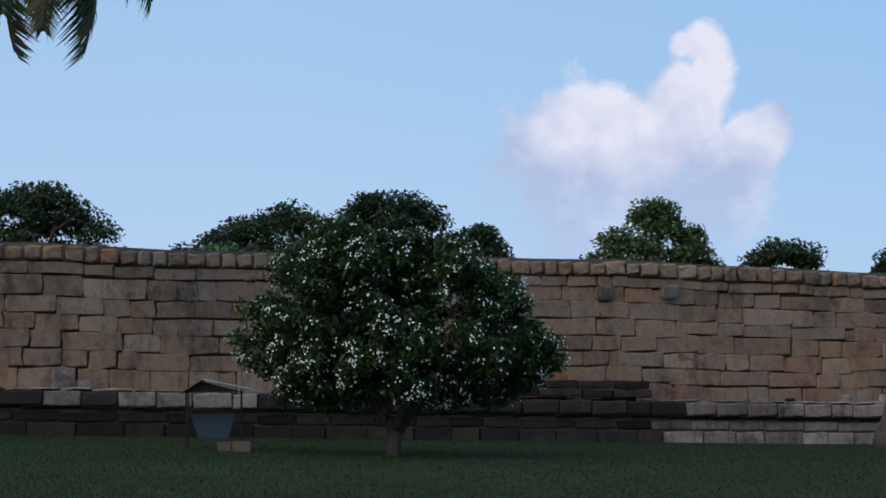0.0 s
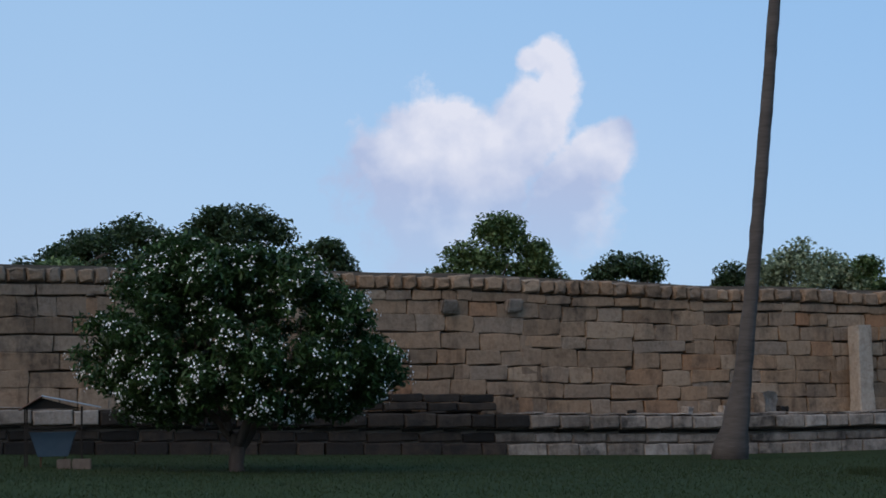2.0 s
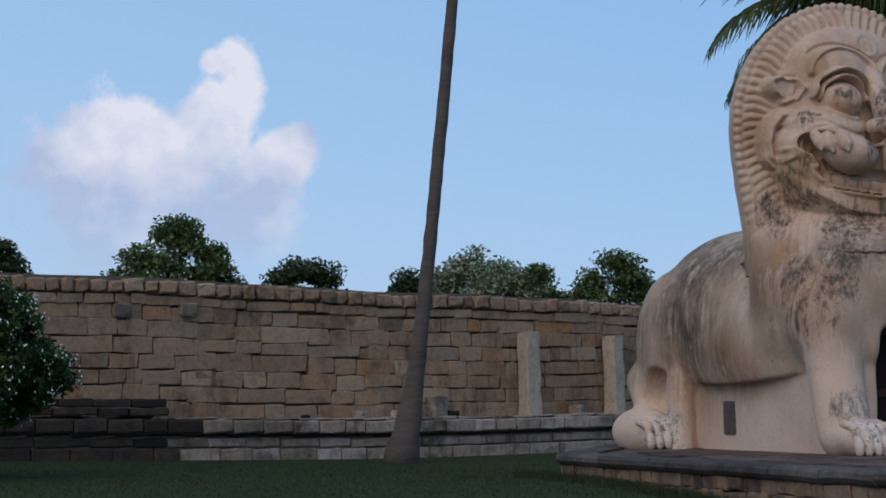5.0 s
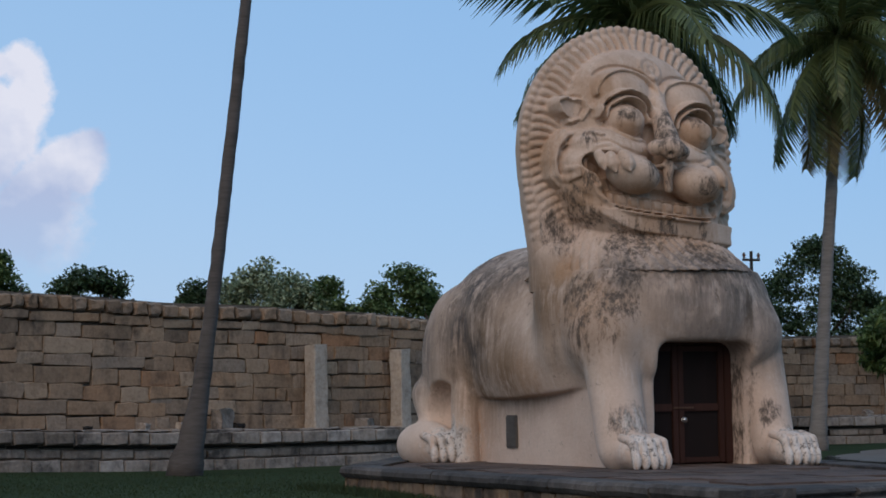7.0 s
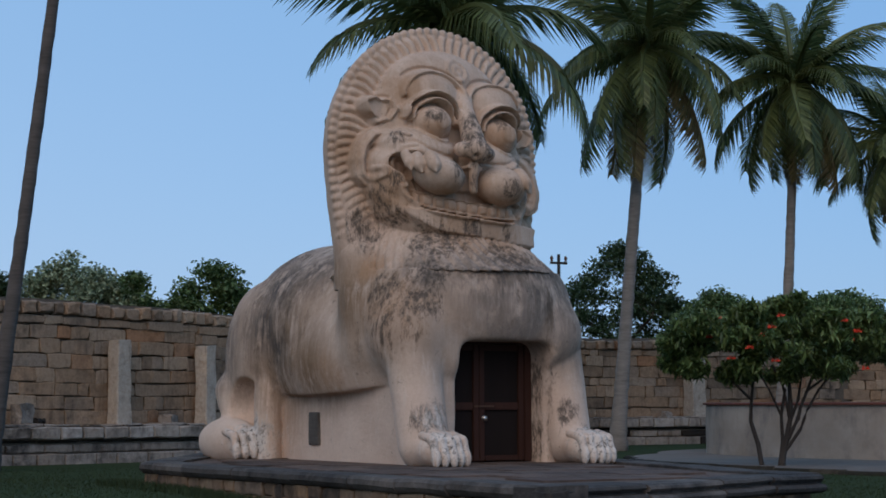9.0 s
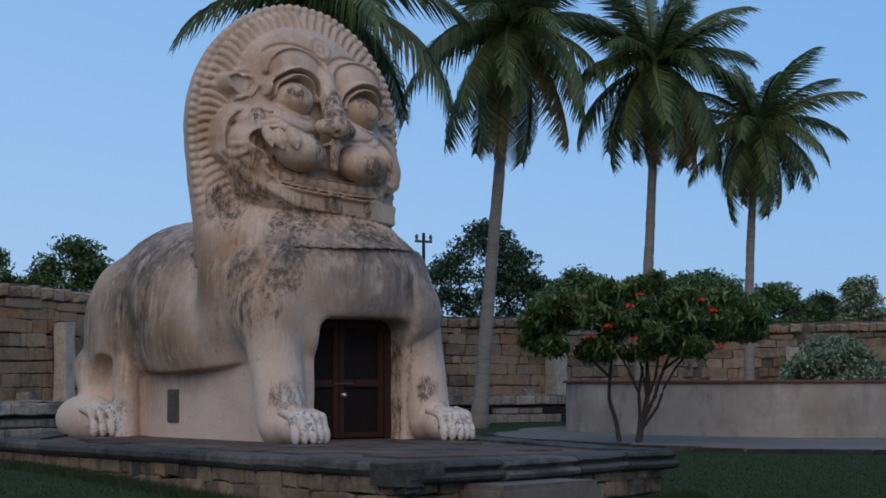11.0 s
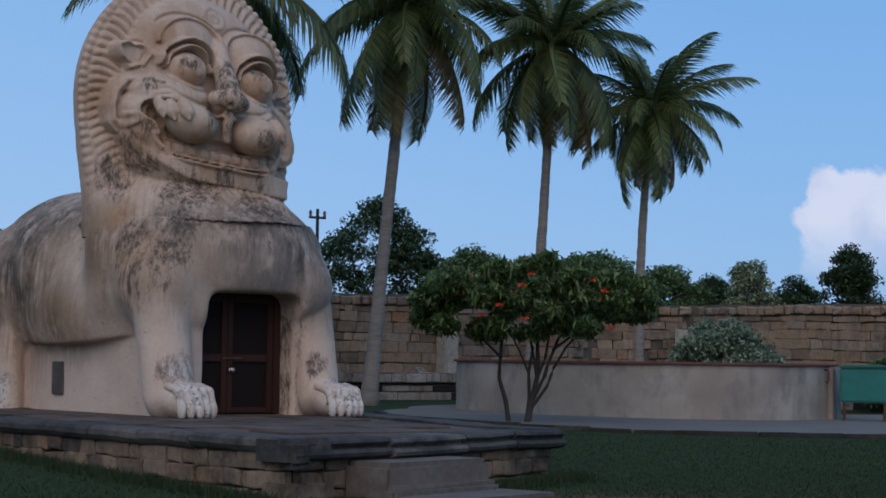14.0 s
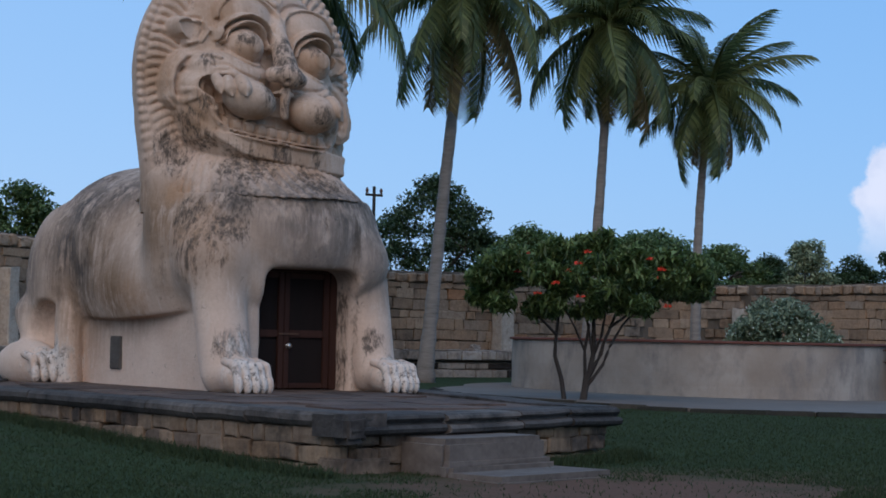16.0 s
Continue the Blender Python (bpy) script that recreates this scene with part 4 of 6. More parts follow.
def soft_max(a, b, k):
    h = np.clip(0.5 + 0.5 * (a - b) / k, 0, 1)
    return b + (a - b) * h + k * h * (1 - h)


def lion_head():
    f = Field((-1.95, 0.15, 2.3), (1.95, 3.2, 6.15), 0.0195)
    # mane: a hood behind the face, its back rounded, its front a fluted dish with a beaded rim
    x, z = f.x[:, 0, :], f.z[:, 0, :]
    hx = x + 0.06
    rad = np.sqrt((hx / 1.68) ** 2 + ((z - 4.25) / np.where(z > 4.25, 1.75, 2.5)) ** 2)
    ang = np.arctan2(hx, z - 4.1)
    swirl = ang + 0.09 * np.sin((rad - 0.6) * 7.0) * np.sign(hx)
    flute = (np.abs(np.sin(swirl * 40)) ** 0.7 - 0.5) * np.clip((rad - 0.55) * 9, 0, 1) * np.clip((0.955 - rad) * 30, 0, 1) * np.clip((z - 2.95) * 3, 0, 1)
    back = f.ellipsoid((-0.06, 1.95, 4.25), (1.68, 0.95, 1.75))
    back = np.minimum(back, np.maximum(f.ellipsoid((-0.06, 1.95, 4.25), (1.68, 0.95, 2.5)), f.z - 4.25))
    dish = 1.93 - 0.3 * np.clip(1 - rad ** 2, 0, 1) ** 0.8 - 0.08 * flute
    f.add(np.maximum(back, dish[:, None, :] - f.y))
    bead = np.abs(np.cos(ang * 46))
    rim = np.sqrt(((rad - 0.975) * 1.6)[:, None, :] ** 2 + (f.y - 1.93) ** 2 * 0.9) - (0.028 + 0.034 * bead)[:, None, :]
    f.add(np.maximum(rim, 3.05 - f.z), 0.012)
    back = rim = None
    # beard: a skirt of long strands under the chin that ends in a knotted hem over the chest
    t = np.clip((3.12 - f.z) / 0.62, 0, 1)
    ex, ey = 1.16 + 0.36 * t, 0.88 + 0.84 * t
    cx, cy = f.x - 0.1 * t, f.y - 2.0
    rr = np.sqrt((cx / ex) ** 2 + (cy / ey) ** 2)
    ca = np.arctan2(cx, -cy)
    strand = np.abs(np.sin(ca * 31 + np.sin(f.z * 7) * 0.8 + 0.7 * t * np.sin(ca * 5))) ** 0.8 - 0.5
    curl = 0.5 * np.sin(f.z * 30 + np.cos(ca * 29) * 2.4) * np.clip(t * 2 - 0.3, 0, 1)
    skirt = (rr - 1) * np.minimum(ex, ey) * 0.92 - (0.05 * strand + 0.016 * curl) * np.clip(t * 3, 0, 1)
    f.add(np.maximum(skirt, np.maximum(2.52 - f.z, f.z - 3.2)), 0.05)
    hem = np.sqrt(((rr - 0.985) * 1.3) ** 2 + (f.z - 2.55 - 0.02 * np.sin(ca * 5)) ** 2) - 0.032 - 0.014 * np.cos(ca * 62)
    f.add(np.maximum(hem, np.maximum(f.y - 1.9, -0.95 - f.x)), 0.025)
    skirt = hem = curl = strand = rr = ca = cx = cy = ex = ey = t = None
    # the hood's lower corner runs down into the shoulder
    f.add(f.capsule((-1.33, 2.05, 3.5), (-1.22, 2.0, 2.2), 0.26, 0.34), 0.16)
    f.add(f.capsule((1.3, 2.05, 3.5), (1.22, 2.0, 2.2), 0.26, 0.34), 0.16)
    # the face sits a little askew
    f.z += 0.06 + 0.1 * f.x
    z = f.z[:, 0, :]
    m = x + 0.1

    # relief of the face: how far it stands forward of the plane y = 2
    def dome(cx, cz, rx, rz, foot, peak, p=2.0, q=0.5):
        u = np.clip(1 - np.abs((x - cx) / rx) ** p - np.abs((z - cz) / rz) ** p, 0, 1) ** q
        return np.where(u > 0, foot + (peak - foot) * u, 0)

    def near(pts, width):
        return np.clip(1 - (trace(x, z, pts) / width) ** 2, 0, 1)

    def both(pts, axis=-0.1):
        return pts, [(2 * axis - a, b) for a, b in pts]

    h = dome(-0.02, 4.5, 1.2, 1.2, 0.28, 0.66)
    h = soft_max(h, dome(-0.03, 3.66, 1.2, 0.7, 0.25, 0.84, 2.4, 0.55), 0.08)
    # a thick smooth band runs from the corners of the mouth round the chin
    for half in both([(-1.06, 3.9), (-1.03, 3.65), (-0.92, 3.4), (-0.72, 3.24), (-0.4, 3.17), (-0.1, 3.16)]):
        h = soft_max(h, np.where(near(half, 0.3) > 0, 0.3 + (0.74 - 0.28 * np.clip(np.abs(x) - 0.2, 0, 1) ** 1.5) * near(half, 0.3) ** 0.5, 0), 0.05)
    # cheeks swell from under the eyes to the upper lip
    for s in (-1, 1):
        h = soft_max(h, dome(-0.1 + s * 0.5, 4.16, 0.62, 0.36, 0.4, 1.02, 2.0, 0.6), 0.12)
    # chin: a broad curved block, undercut by the beard
    chin = (1.1 - 0.2 * (x - 0.08) ** 2) * np.clip((np.where(x > 0.08, 1.06, 1.2) - np.abs(x - 0.08)) * 9, 0, 1) ** 0.5
    sole = 2.96 + np.where(x < 0, 0.55, 0.05) * np.clip(np.abs(x - 0.08) - 0.55, 0, 1) ** 1.6
    chin = chin * np.clip((z - sole) * 9, 0, 1) ** 0.45 * np.clip((3.42 - z) * 12, 0, 1) ** 0.5
    h = np.maximum(h, chin)
    # the open grin: a sunken band from corner to corner, ledge and teeth in it
    mouth = both([(-0.98, 3.9), (-0.9, 3.66), (-0.72, 3.52), (-0.1, 3.5)])
    sunk = np.maximum(near(mouth[0], 0.2), near(mouth[1], 0.2))
    h -= (h - 0.78) * np.clip(sunk * 2.2, 0, 1) * (h > 0.78)
    hole = np.maximum(near([(-1.06, 3.93), (-0.92, 3.86)], 0.13), near([(0.86, 3.93), (0.72, 3.86)], 0.13))
    h -= 0.22 * np.clip(hole * 2, 0, 1)
    # gums and the row of square teeth
    row = 3.44 + 0.1 * np.abs(m) ** 2.4
    front = 1.08 - 0.24 * x ** 2
    gum = np.clip((0.155 - np.abs(z - row)) * 16, 0, 1) * np.clip((0.86 - np.abs(m)) * 14, 0, 1)
    h = np.maximum(h, (front - 0.045) * gum)
    cell = np.abs(np.sin((m + 0.02) * math.pi / 0.165))
    tooth = np.clip((cell - 0.3) * 5, 0, 1) * np.clip((0.072 - np.abs(z - row)) * 30, 0, 1) * np.clip((0.8 - np.abs(m)) * 14, 0, 1)
    line = np.clip(1 - (np.abs(z - row) - 0.085) ** 2 / 0.0006, 0, 1) * np.clip((0.85 - np.abs(m)) * 14, 0, 1)
    h -= 0.065 * np.clip((0.1 - np.abs(z - row)) * 30, 0, 1) * np.clip((0.83 - np.abs(m)) * 14, 0, 1)
    h += 0.05 * tooth + 0.02 * line
    # lips: the lower one a thin rail, the upper one a doubled fold that wraps the corners
    lower = both([(-1.02, 3.62), (-0.93, 3.48), (-0.8, 3.37), (-0.6, 3.31), (-0.3, 3.295), (-0.1, 3.305)])
    upper = both([(-0.28, 3.99), (-0.45, 3.985), (-0.7, 4.02), (-0.88, 4.1), (-1.0, 4.08), (-1.08, 3.95), (-1.06, 3.78), (-0.98, 3.64)])
    fold = both([(-0.33, 4.06), (-0.5, 4.05), (-0.72, 4.09), (-0.9, 4.18), (-1.04, 4.15), (-1.16, 3.97), (-1.13, 3.74), (-1.04, 3.56), (-0.95, 3.44)])
    for s in (0, 1):
        h += 0.06 * near(lower[s], 0.045) + 0.085 * near(upper[s], 0.055) + 0.05 * near(fold[s], 0.035)
        h -= 0.03 * near([(a, b + 0.05) for a, b in fold[s][:5]], 0.025)
    for s in (-1, 1):
        # brow: a smooth disc under a crisp raised arch
        bx, bz = -0.40 if s < 0 else 0.57, 4.95
        h = np.maximum(h, dome(bx, bz + 0.02, 0.43, 0.35, 0.52, 0.77, 2.2, 0.6))
        h += 0.1 * near(arc(bx, bz, 0.46, 0.36, -5, 185, 20), 0.042)
        h -= 0.045 * near(arc(bx, bz, 0.515, 0.42, 35, 145, 16), 0.03)
        # eye socket, doubled upper lid, rim under the eye
        ex, ez = 0.06 + s * 0.54, 4.58
        h -= 0.12 * np.clip(1.25 - np.hypot(x - ex, z - ez) / 0.3, 0, 1)
        for r, up_, k in ((0.295, 0.18, 0.042), (0.39, 0.16, 0.036)):
            h += up_ * near(arc(ex, ez + 0.01, r, r, 2, 178, 18), k)
        h -= 0.03 * near(arc(ex, ez + 0.01, 0.33, 0.33, 10, 170, 18), 0.022)
        h += 0.06 * near(arc(ex, ez, 0.27, 0.27, 195, 345, 14), 0.035)
        h += 0.06 * near([(ex + s * 0.36, ez + 0.1), (ex + s * 0.42, ez + 0.14)], 0.07)
        # ear: a pointed leaf with a raised rim
        leaf = [(s * 1.4, 4.76), (s * 1.24, 4.83), (s * 1.02, 4.81), (s * 0.97, 4.7), (s * 1.05, 4.56), (s * 1.18, 4.5), (s * 1.31, 4.6), (s * 1.4, 4.76)]
        fill = near([(s * 1.28, 4.72), (s * 1.12, 4.67)], 0.15)
        h = np.maximum(h, np.clip(fill * 3, 0, 1) * (0.42 if s < 0 else 0.36))
        h += (0.075 if s < 0 else 0.03) * near(leaf, 0.036)
        h -= 0.05 * near([(a * 1.03, (b - 4.67) * 1.35 + 4.67) for a, b in leaf], 0.03)
        # long curl from ear to jaw that ends in a scroll
        path = [(s * 0.95, 4.33), (s * 1.08, 4.38), (s * 1.24, 4.32), (s * 1.37, 4.16), (s * 1.43, 3.95), (s * 1.4, 3.76), (s * 1.31, 3.69), (s * 1.23, 3.75), (s * 1.25, 3.85), (s * 1.31, 3.84)]
        body = near(path[:7], 0.12)
        h = soft_max(h, np.clip(body * 2, 0, 1) * 0.38, 0.05)
        h += (0.085 if s < 0 else 0.03) * near(path, 0.045)
        h += 0.035 * near([(s * 1.12, 4.27), (s * 1.22, 4.2), (s * 1.3, 4.06), (s * 1.33, 3.95)], 0.035)
    # whorl between the brows
    h += 0.024 * near(arc(0.02, 5.42, 0.15, 0.15, 0, 360, 20), 0.045) + 0.02 * near(arc(0.02, 5.42, 0.06, 0.06, 0, 300, 10), 0.04)
    h += 0.03 * near([(0.04, 5.27), (0.03, 5.1)], 0.07)
    # tufts of the beard beside the jaw
    tuft = np.sin(x * 27 + np.sin(z * 9) * 1.7) * np.sin(z * 21 + np.cos(x * 11) * 1.4)
    side = np.clip((np.abs(x) - 0.98 - 0.25 * np.clip(z - 3.3, 0, 1)) * 8, 0, 1) * np.clip((3.75 - z) * 4, 0, 1) * (rad < 0.9)
    h += 0.045 * tuft * side
    gx, gz = np.gradient(h, f.step)
    slope = 1 / np.sqrt(1 + np.clip(gx * gx + gz * gz, 0, 6))
    sheet = (2.0 - h - f.y[:, :, :].transpose(1, 0, 2)).transpose(1, 0, 2) * slope[:, None, :]
    sheet = np.where((h > 0.2)[:, None, :], sheet, 0.2)
    f.add(np.maximum(sheet, f.y - 2.3), 0.015)
    sheet = None
    # eyeballs with raised pupils
    for s in (-1, 1):
        ex = 0.06 + s * 0.54
        f.add(f.ellipsoid((ex, 1.36, 4.57), (0.265, 0.3, 0.25)))
        f.add(f.ellipsoid((ex + 0.02, 1.075, 4.59), (0.12, 0.03, 0.12)), 0.02)
    # muzzle: two round lobes under the nose, fangs beside them
    for s in (-1, 1):
        f.add(f.ellipsoid((-0.1 + s * 0.5, 0.98, 3.81), (0.36, 0.34, 0.255), s * 0.08), 0.012)
        for dx, dy, dz, r in ((0.93, 1.02, 3.95, 0.075), (0.83, 0.9, 3.92, 0.088), (0.71, 0.75, 3.93, 0.095)):
            cx = -0.1 + s * dx
            f.add(f.capsule((cx, dy + 0.08, dz + 0.06), (cx + s * 0.01, dy - 0.02, dz - 0.05), r), 0.01)
            f.add(f.capsule((cx + s * 0.01, dy - 0.02, dz - 0.05), (cx + s * 0.03, dy - 0.1, dz - 0.16), r * 0.9, 0.012), 0.008)
        # wings and nostrils
        f.add(f.ellipsoid((-0.08 + s * 0.2, 0.9, 4.2), (0.1, 0.14, 0.1)), 0.03)
    f.add(f.capsule((0.02, 1.36, 5.0), (-0.06, 0.94, 4.32), 0.1, 0.17), 0.08)
    f.add(f.ellipsoid((-0.08, 0.8, 4.2), (0.19, 0.17, 0.15)), 0.05)
    for s in (-1, 1):
        f.cut(f.ellipsoid((-0.08 + s * 0.1, 0.68, 4.1), (0.055, 0.08, 0.045)), 0.02)
    f.add(f.capsule((-0.1, 0.88, 4.0), (-0.1, 0.9, 3.68), 0.075, 0.06), 0.02)
    f.add(f.box((-0.22, 0.84, 3.95), (0.02, 1.1, 4.0), 0.02), 0.01)
    f.d += 0.005 * np.sin(f.x * 9 + f.z * 6.3) * np.sin(f.y * 8.3 + 1) * np.sin(f.z * 11.1)
    return f.surface()


def build_lion():
    pieces = [lion_body(), lion_head(), lion_paw(-1.08, -0.06, 0.112, 0.26), lion_paw(1.22, -0.06, 0.112, 0.26), lion_paw(-1.62, 4.45, 0.125, 0.3), lion_paw(1.62, 4.45, 0.125, 0.3)]
    starts = np.cumsum([0] + [len(v) for v, _ in pieces])
    verts = np.concatenate([v for v, _ in pieces])
    faces = np.concatenate([f + o for (_, f), o in zip(pieces, starts)])
    me = bpy.data.meshes.new("lion_statue")
    me.vertices.add(len(verts))
    me.vertices.foreach_set("co", verts.ravel())
    me.loops.add(len(faces) * 4)
    me.polygons.add(len(faces))
    me.loops.foreach_set("vertex_index", faces.ravel())
    me.polygons.foreach_set("loop_start", np.arange(len(faces)) * 4)
    me.polygons.foreach_set("use_smooth", [True] * len(faces))
    me.update(calc_edges=True)
    me.validate()
    me.materials.append(M_LION)
    ob = new("lion_statue", me)
    ob.matrix_basis = lion_pose(0, 0, -0.004)
    return tagged(ob, "huge seated lion statue in weathered pinkish plaster with fluted mane", "statue")


build_lion()


def build_lion_door():
    door = thing("double_door", lion_pose(0.14, 0.92, 0), "closed dark red wooden double door with steel knob", "door")
    w, h, post = 0.72, 1.64, -0.13
    for x0, x1 in ((-w, -w + 0.09), (w - 0.12, w)):
        part("jamb", box_bm(x0, x1, 0.0, 0.1, 0, h, 0.008), M_DOOR, door)
    part("head", box_bm(-w + 0.09, w - 0.12, 0.0, 0.1, h - 0.07, h, 0.008), M_DOOR, door)
    for a, b in ((-w + 0.095, post - 0.003), (post + 0.003, w - 0.125)):
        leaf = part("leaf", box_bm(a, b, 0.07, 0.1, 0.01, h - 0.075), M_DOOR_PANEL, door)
        rail = 0.085
        for x0, x1 in ((a, a + rail), (b - rail, b)):
            part("stile", box_bm(x0, x1, 0.025, 0.072, 0.012, h - 0.078, 0.008), M_DOOR, leaf)
        for z0, tall in ((0.015, 0.07), (0.69, 0.1), (h - 0.16, 0.08)):
            part("rail", box_bm(a + rail + 0.003, b - rail - 0.003, 0.028, 0.072, z0, z0 + tall, 0.008), M_DOOR, leaf)
    part("knob", mesh_of("knob", *lathe([(0.001, 0.05), (0.03, 0.045), (0.04, 0.025), (0.02, 0.008), (0.035, 0.0)], 14), M_STEEL, True), M_STEEL, door, "round steel knob").matrix_basis = pose(-0.06, 0.02, 0.58, 90, 0, 0)
    part("latch_bar", box_bm(-0.22, 0.1, 0.008, 0.022, 0.725, 0.75, 0.004), M_RUST, door)


build_lion_door()


def build_vent():
    vent = thing("vent_grille", lion_pose(-1.2, 3.3, 0.2, 0), "small dark louvred vent set in the statue's side", "vent")
    part("frame", box_bm(-0.03, 0.03, -0.15, 0.15, 0.0, 0.46, 0.01), M_VENT, vent)
    for i in range(8):
        part("slat", box_bm(-0.042, -0.032, -0.13, 0.13, 0.03 + i * 0.052, 0.06 + i * 0.052, 0.003), M_VENT, vent)


build_vent()

# ---- plants ----
def leaves(rng, centres, size, aspect, droop=0.2, fold=0.25):
    """Many folded leaves at the given centres: arrays of vertices and faces."""
    n = len(centres)
    a = rng.uniform(0, 2 * np.pi, n)
    tilt = rng.normal(-droop, 0.55, n)
    d = np.stack([np.cos(a) * np.cos(tilt), np.sin(a) * np.cos(tilt), np.sin(tilt)], 1)
    side = np.cross(d, np.array([0, 0, 1.0]) + rng.normal(0, 0.35, (n, 3)))
    side /= np.linalg.norm(side, axis=1)[:, None] + 1e-9
    up = np.cross(side, d)
    s = size * rng.uniform(0.65, 1.3, n)[:, None]
    base, tip = centres - d * s * 0.5, centres + d * s * 0.5 - np.array([0, 0, 1]) * s * 0.08
    mid = centres + up * s * fold * -0.3
    l, r = centres + side * s * aspect + up * s * fold * 0.4, centres - side * s * aspect + up * s * fold * 0.4
    v = np.stack([base, l, tip, r, mid], 1).reshape(-1, 3)
    o = np.arange(n)[:, None] * 5
    return v, np.concatenate([o + [0, 1, 4], o + [1, 2, 4], o + [2, 3, 4], o + [3, 0, 4]])


def big_mesh(name, v, f, material):
    me = bpy.data.meshes.new(name)
    me.vertices.add(len(v))
    me.vertices.foreach_set("co", np.asarray(v, np.float32).ravel())
    k = f.shape[1]
    me.loops.add(len(f) * k)
    me.polygons.add(len(f))
    me.loops.foreach_set("vertex_index", f.ravel())
    me.polygons.foreach_set("loop_start", np.arange(len(f)) * k)
    me.update(calc_edges=True)
    me.materials.append(material)
    return me


def crown_points(rng, clumps, count, thick=0.35):
    """Leaf places spread over lumpy clumps (x, y, z, rx, ry, rz), denser near their skins."""
    c = np.array(clumps)
    weight = c[:, 3] * c[:, 5]
    pick = rng.choice(len(c), count, p=weight / weight.sum())
    d = rng.normal(0, 1, (count, 3))
    d /= np.linalg.norm(d, axis=1)[:, None]
    r = 1 - np.abs(rng.normal(0, thick, count))
    return c[pick, :3] + d * c[pick, 3:] * np.clip(r, 0.0, 1.15)[:, None], d


def lumpy(rng, w, d, z0, z1, n, size, flat=0.75):
    """Clumps that fill a low dome of the given width, depth and heights."""
    out = []
    for i in range(n):
        a, r = rng.uniform(0, 6.283), math.sqrt(rng.uniform(0, 1))
        h = rng.uniform(0, 1)
        k = math.sqrt(max(0.05, 1 - (h * 0.95) ** 2)) * 0.92
        s = size * rng.uniform(0.7, 1.25)
        out.append((w / 2 * r * k * math.cos(a), d / 2 * r * k * math.sin(a), z0 + (z1 - z0) * h * (0.95 - 0.25 * r * r) + 0.0, s, s, s * flat))
    return out


def limbs(rng, base, forks, spread, top, r0, depth=2):
    """A trunk that forks: vertices and faces of several tubes."""
    vs, fs = [], []

    def grow(p, q, r_a, r_b, level):
        mid = (p + q) / 2 + Vector((rng.uniform(-1, 1), rng.uniform(-1, 1), 0)) * (q - p).length * 0.09
        v, f = tube([p, p.lerp(mid, 0.6), mid, mid.lerp(q, 0.5), q], [r_a, r_a * 0.9, (r_a + r_b) / 2, r_b * 1.1, r_b], 7, 0.04, rng)
        o = len(vs)
        vs.extend(v)
        fs.extend(tuple(i + o for i in t) for t in f)
        if level:
            for i in range(forks):
                a = rng.uniform(0, 6.283)
                e = q + Vector((math.cos(a) * spread, math.sin(a) * spread, top * rng.uniform(0.5, 1.0))) * (0.6 if level == 1 else 1.0)
                grow(q, e, r_b * 0.75, r_b * 0.4, level - 1)

    for p, q, ra, rb in base:
        grow(Vector(p), Vector(q), ra, rb, depth)
    return vs, fs


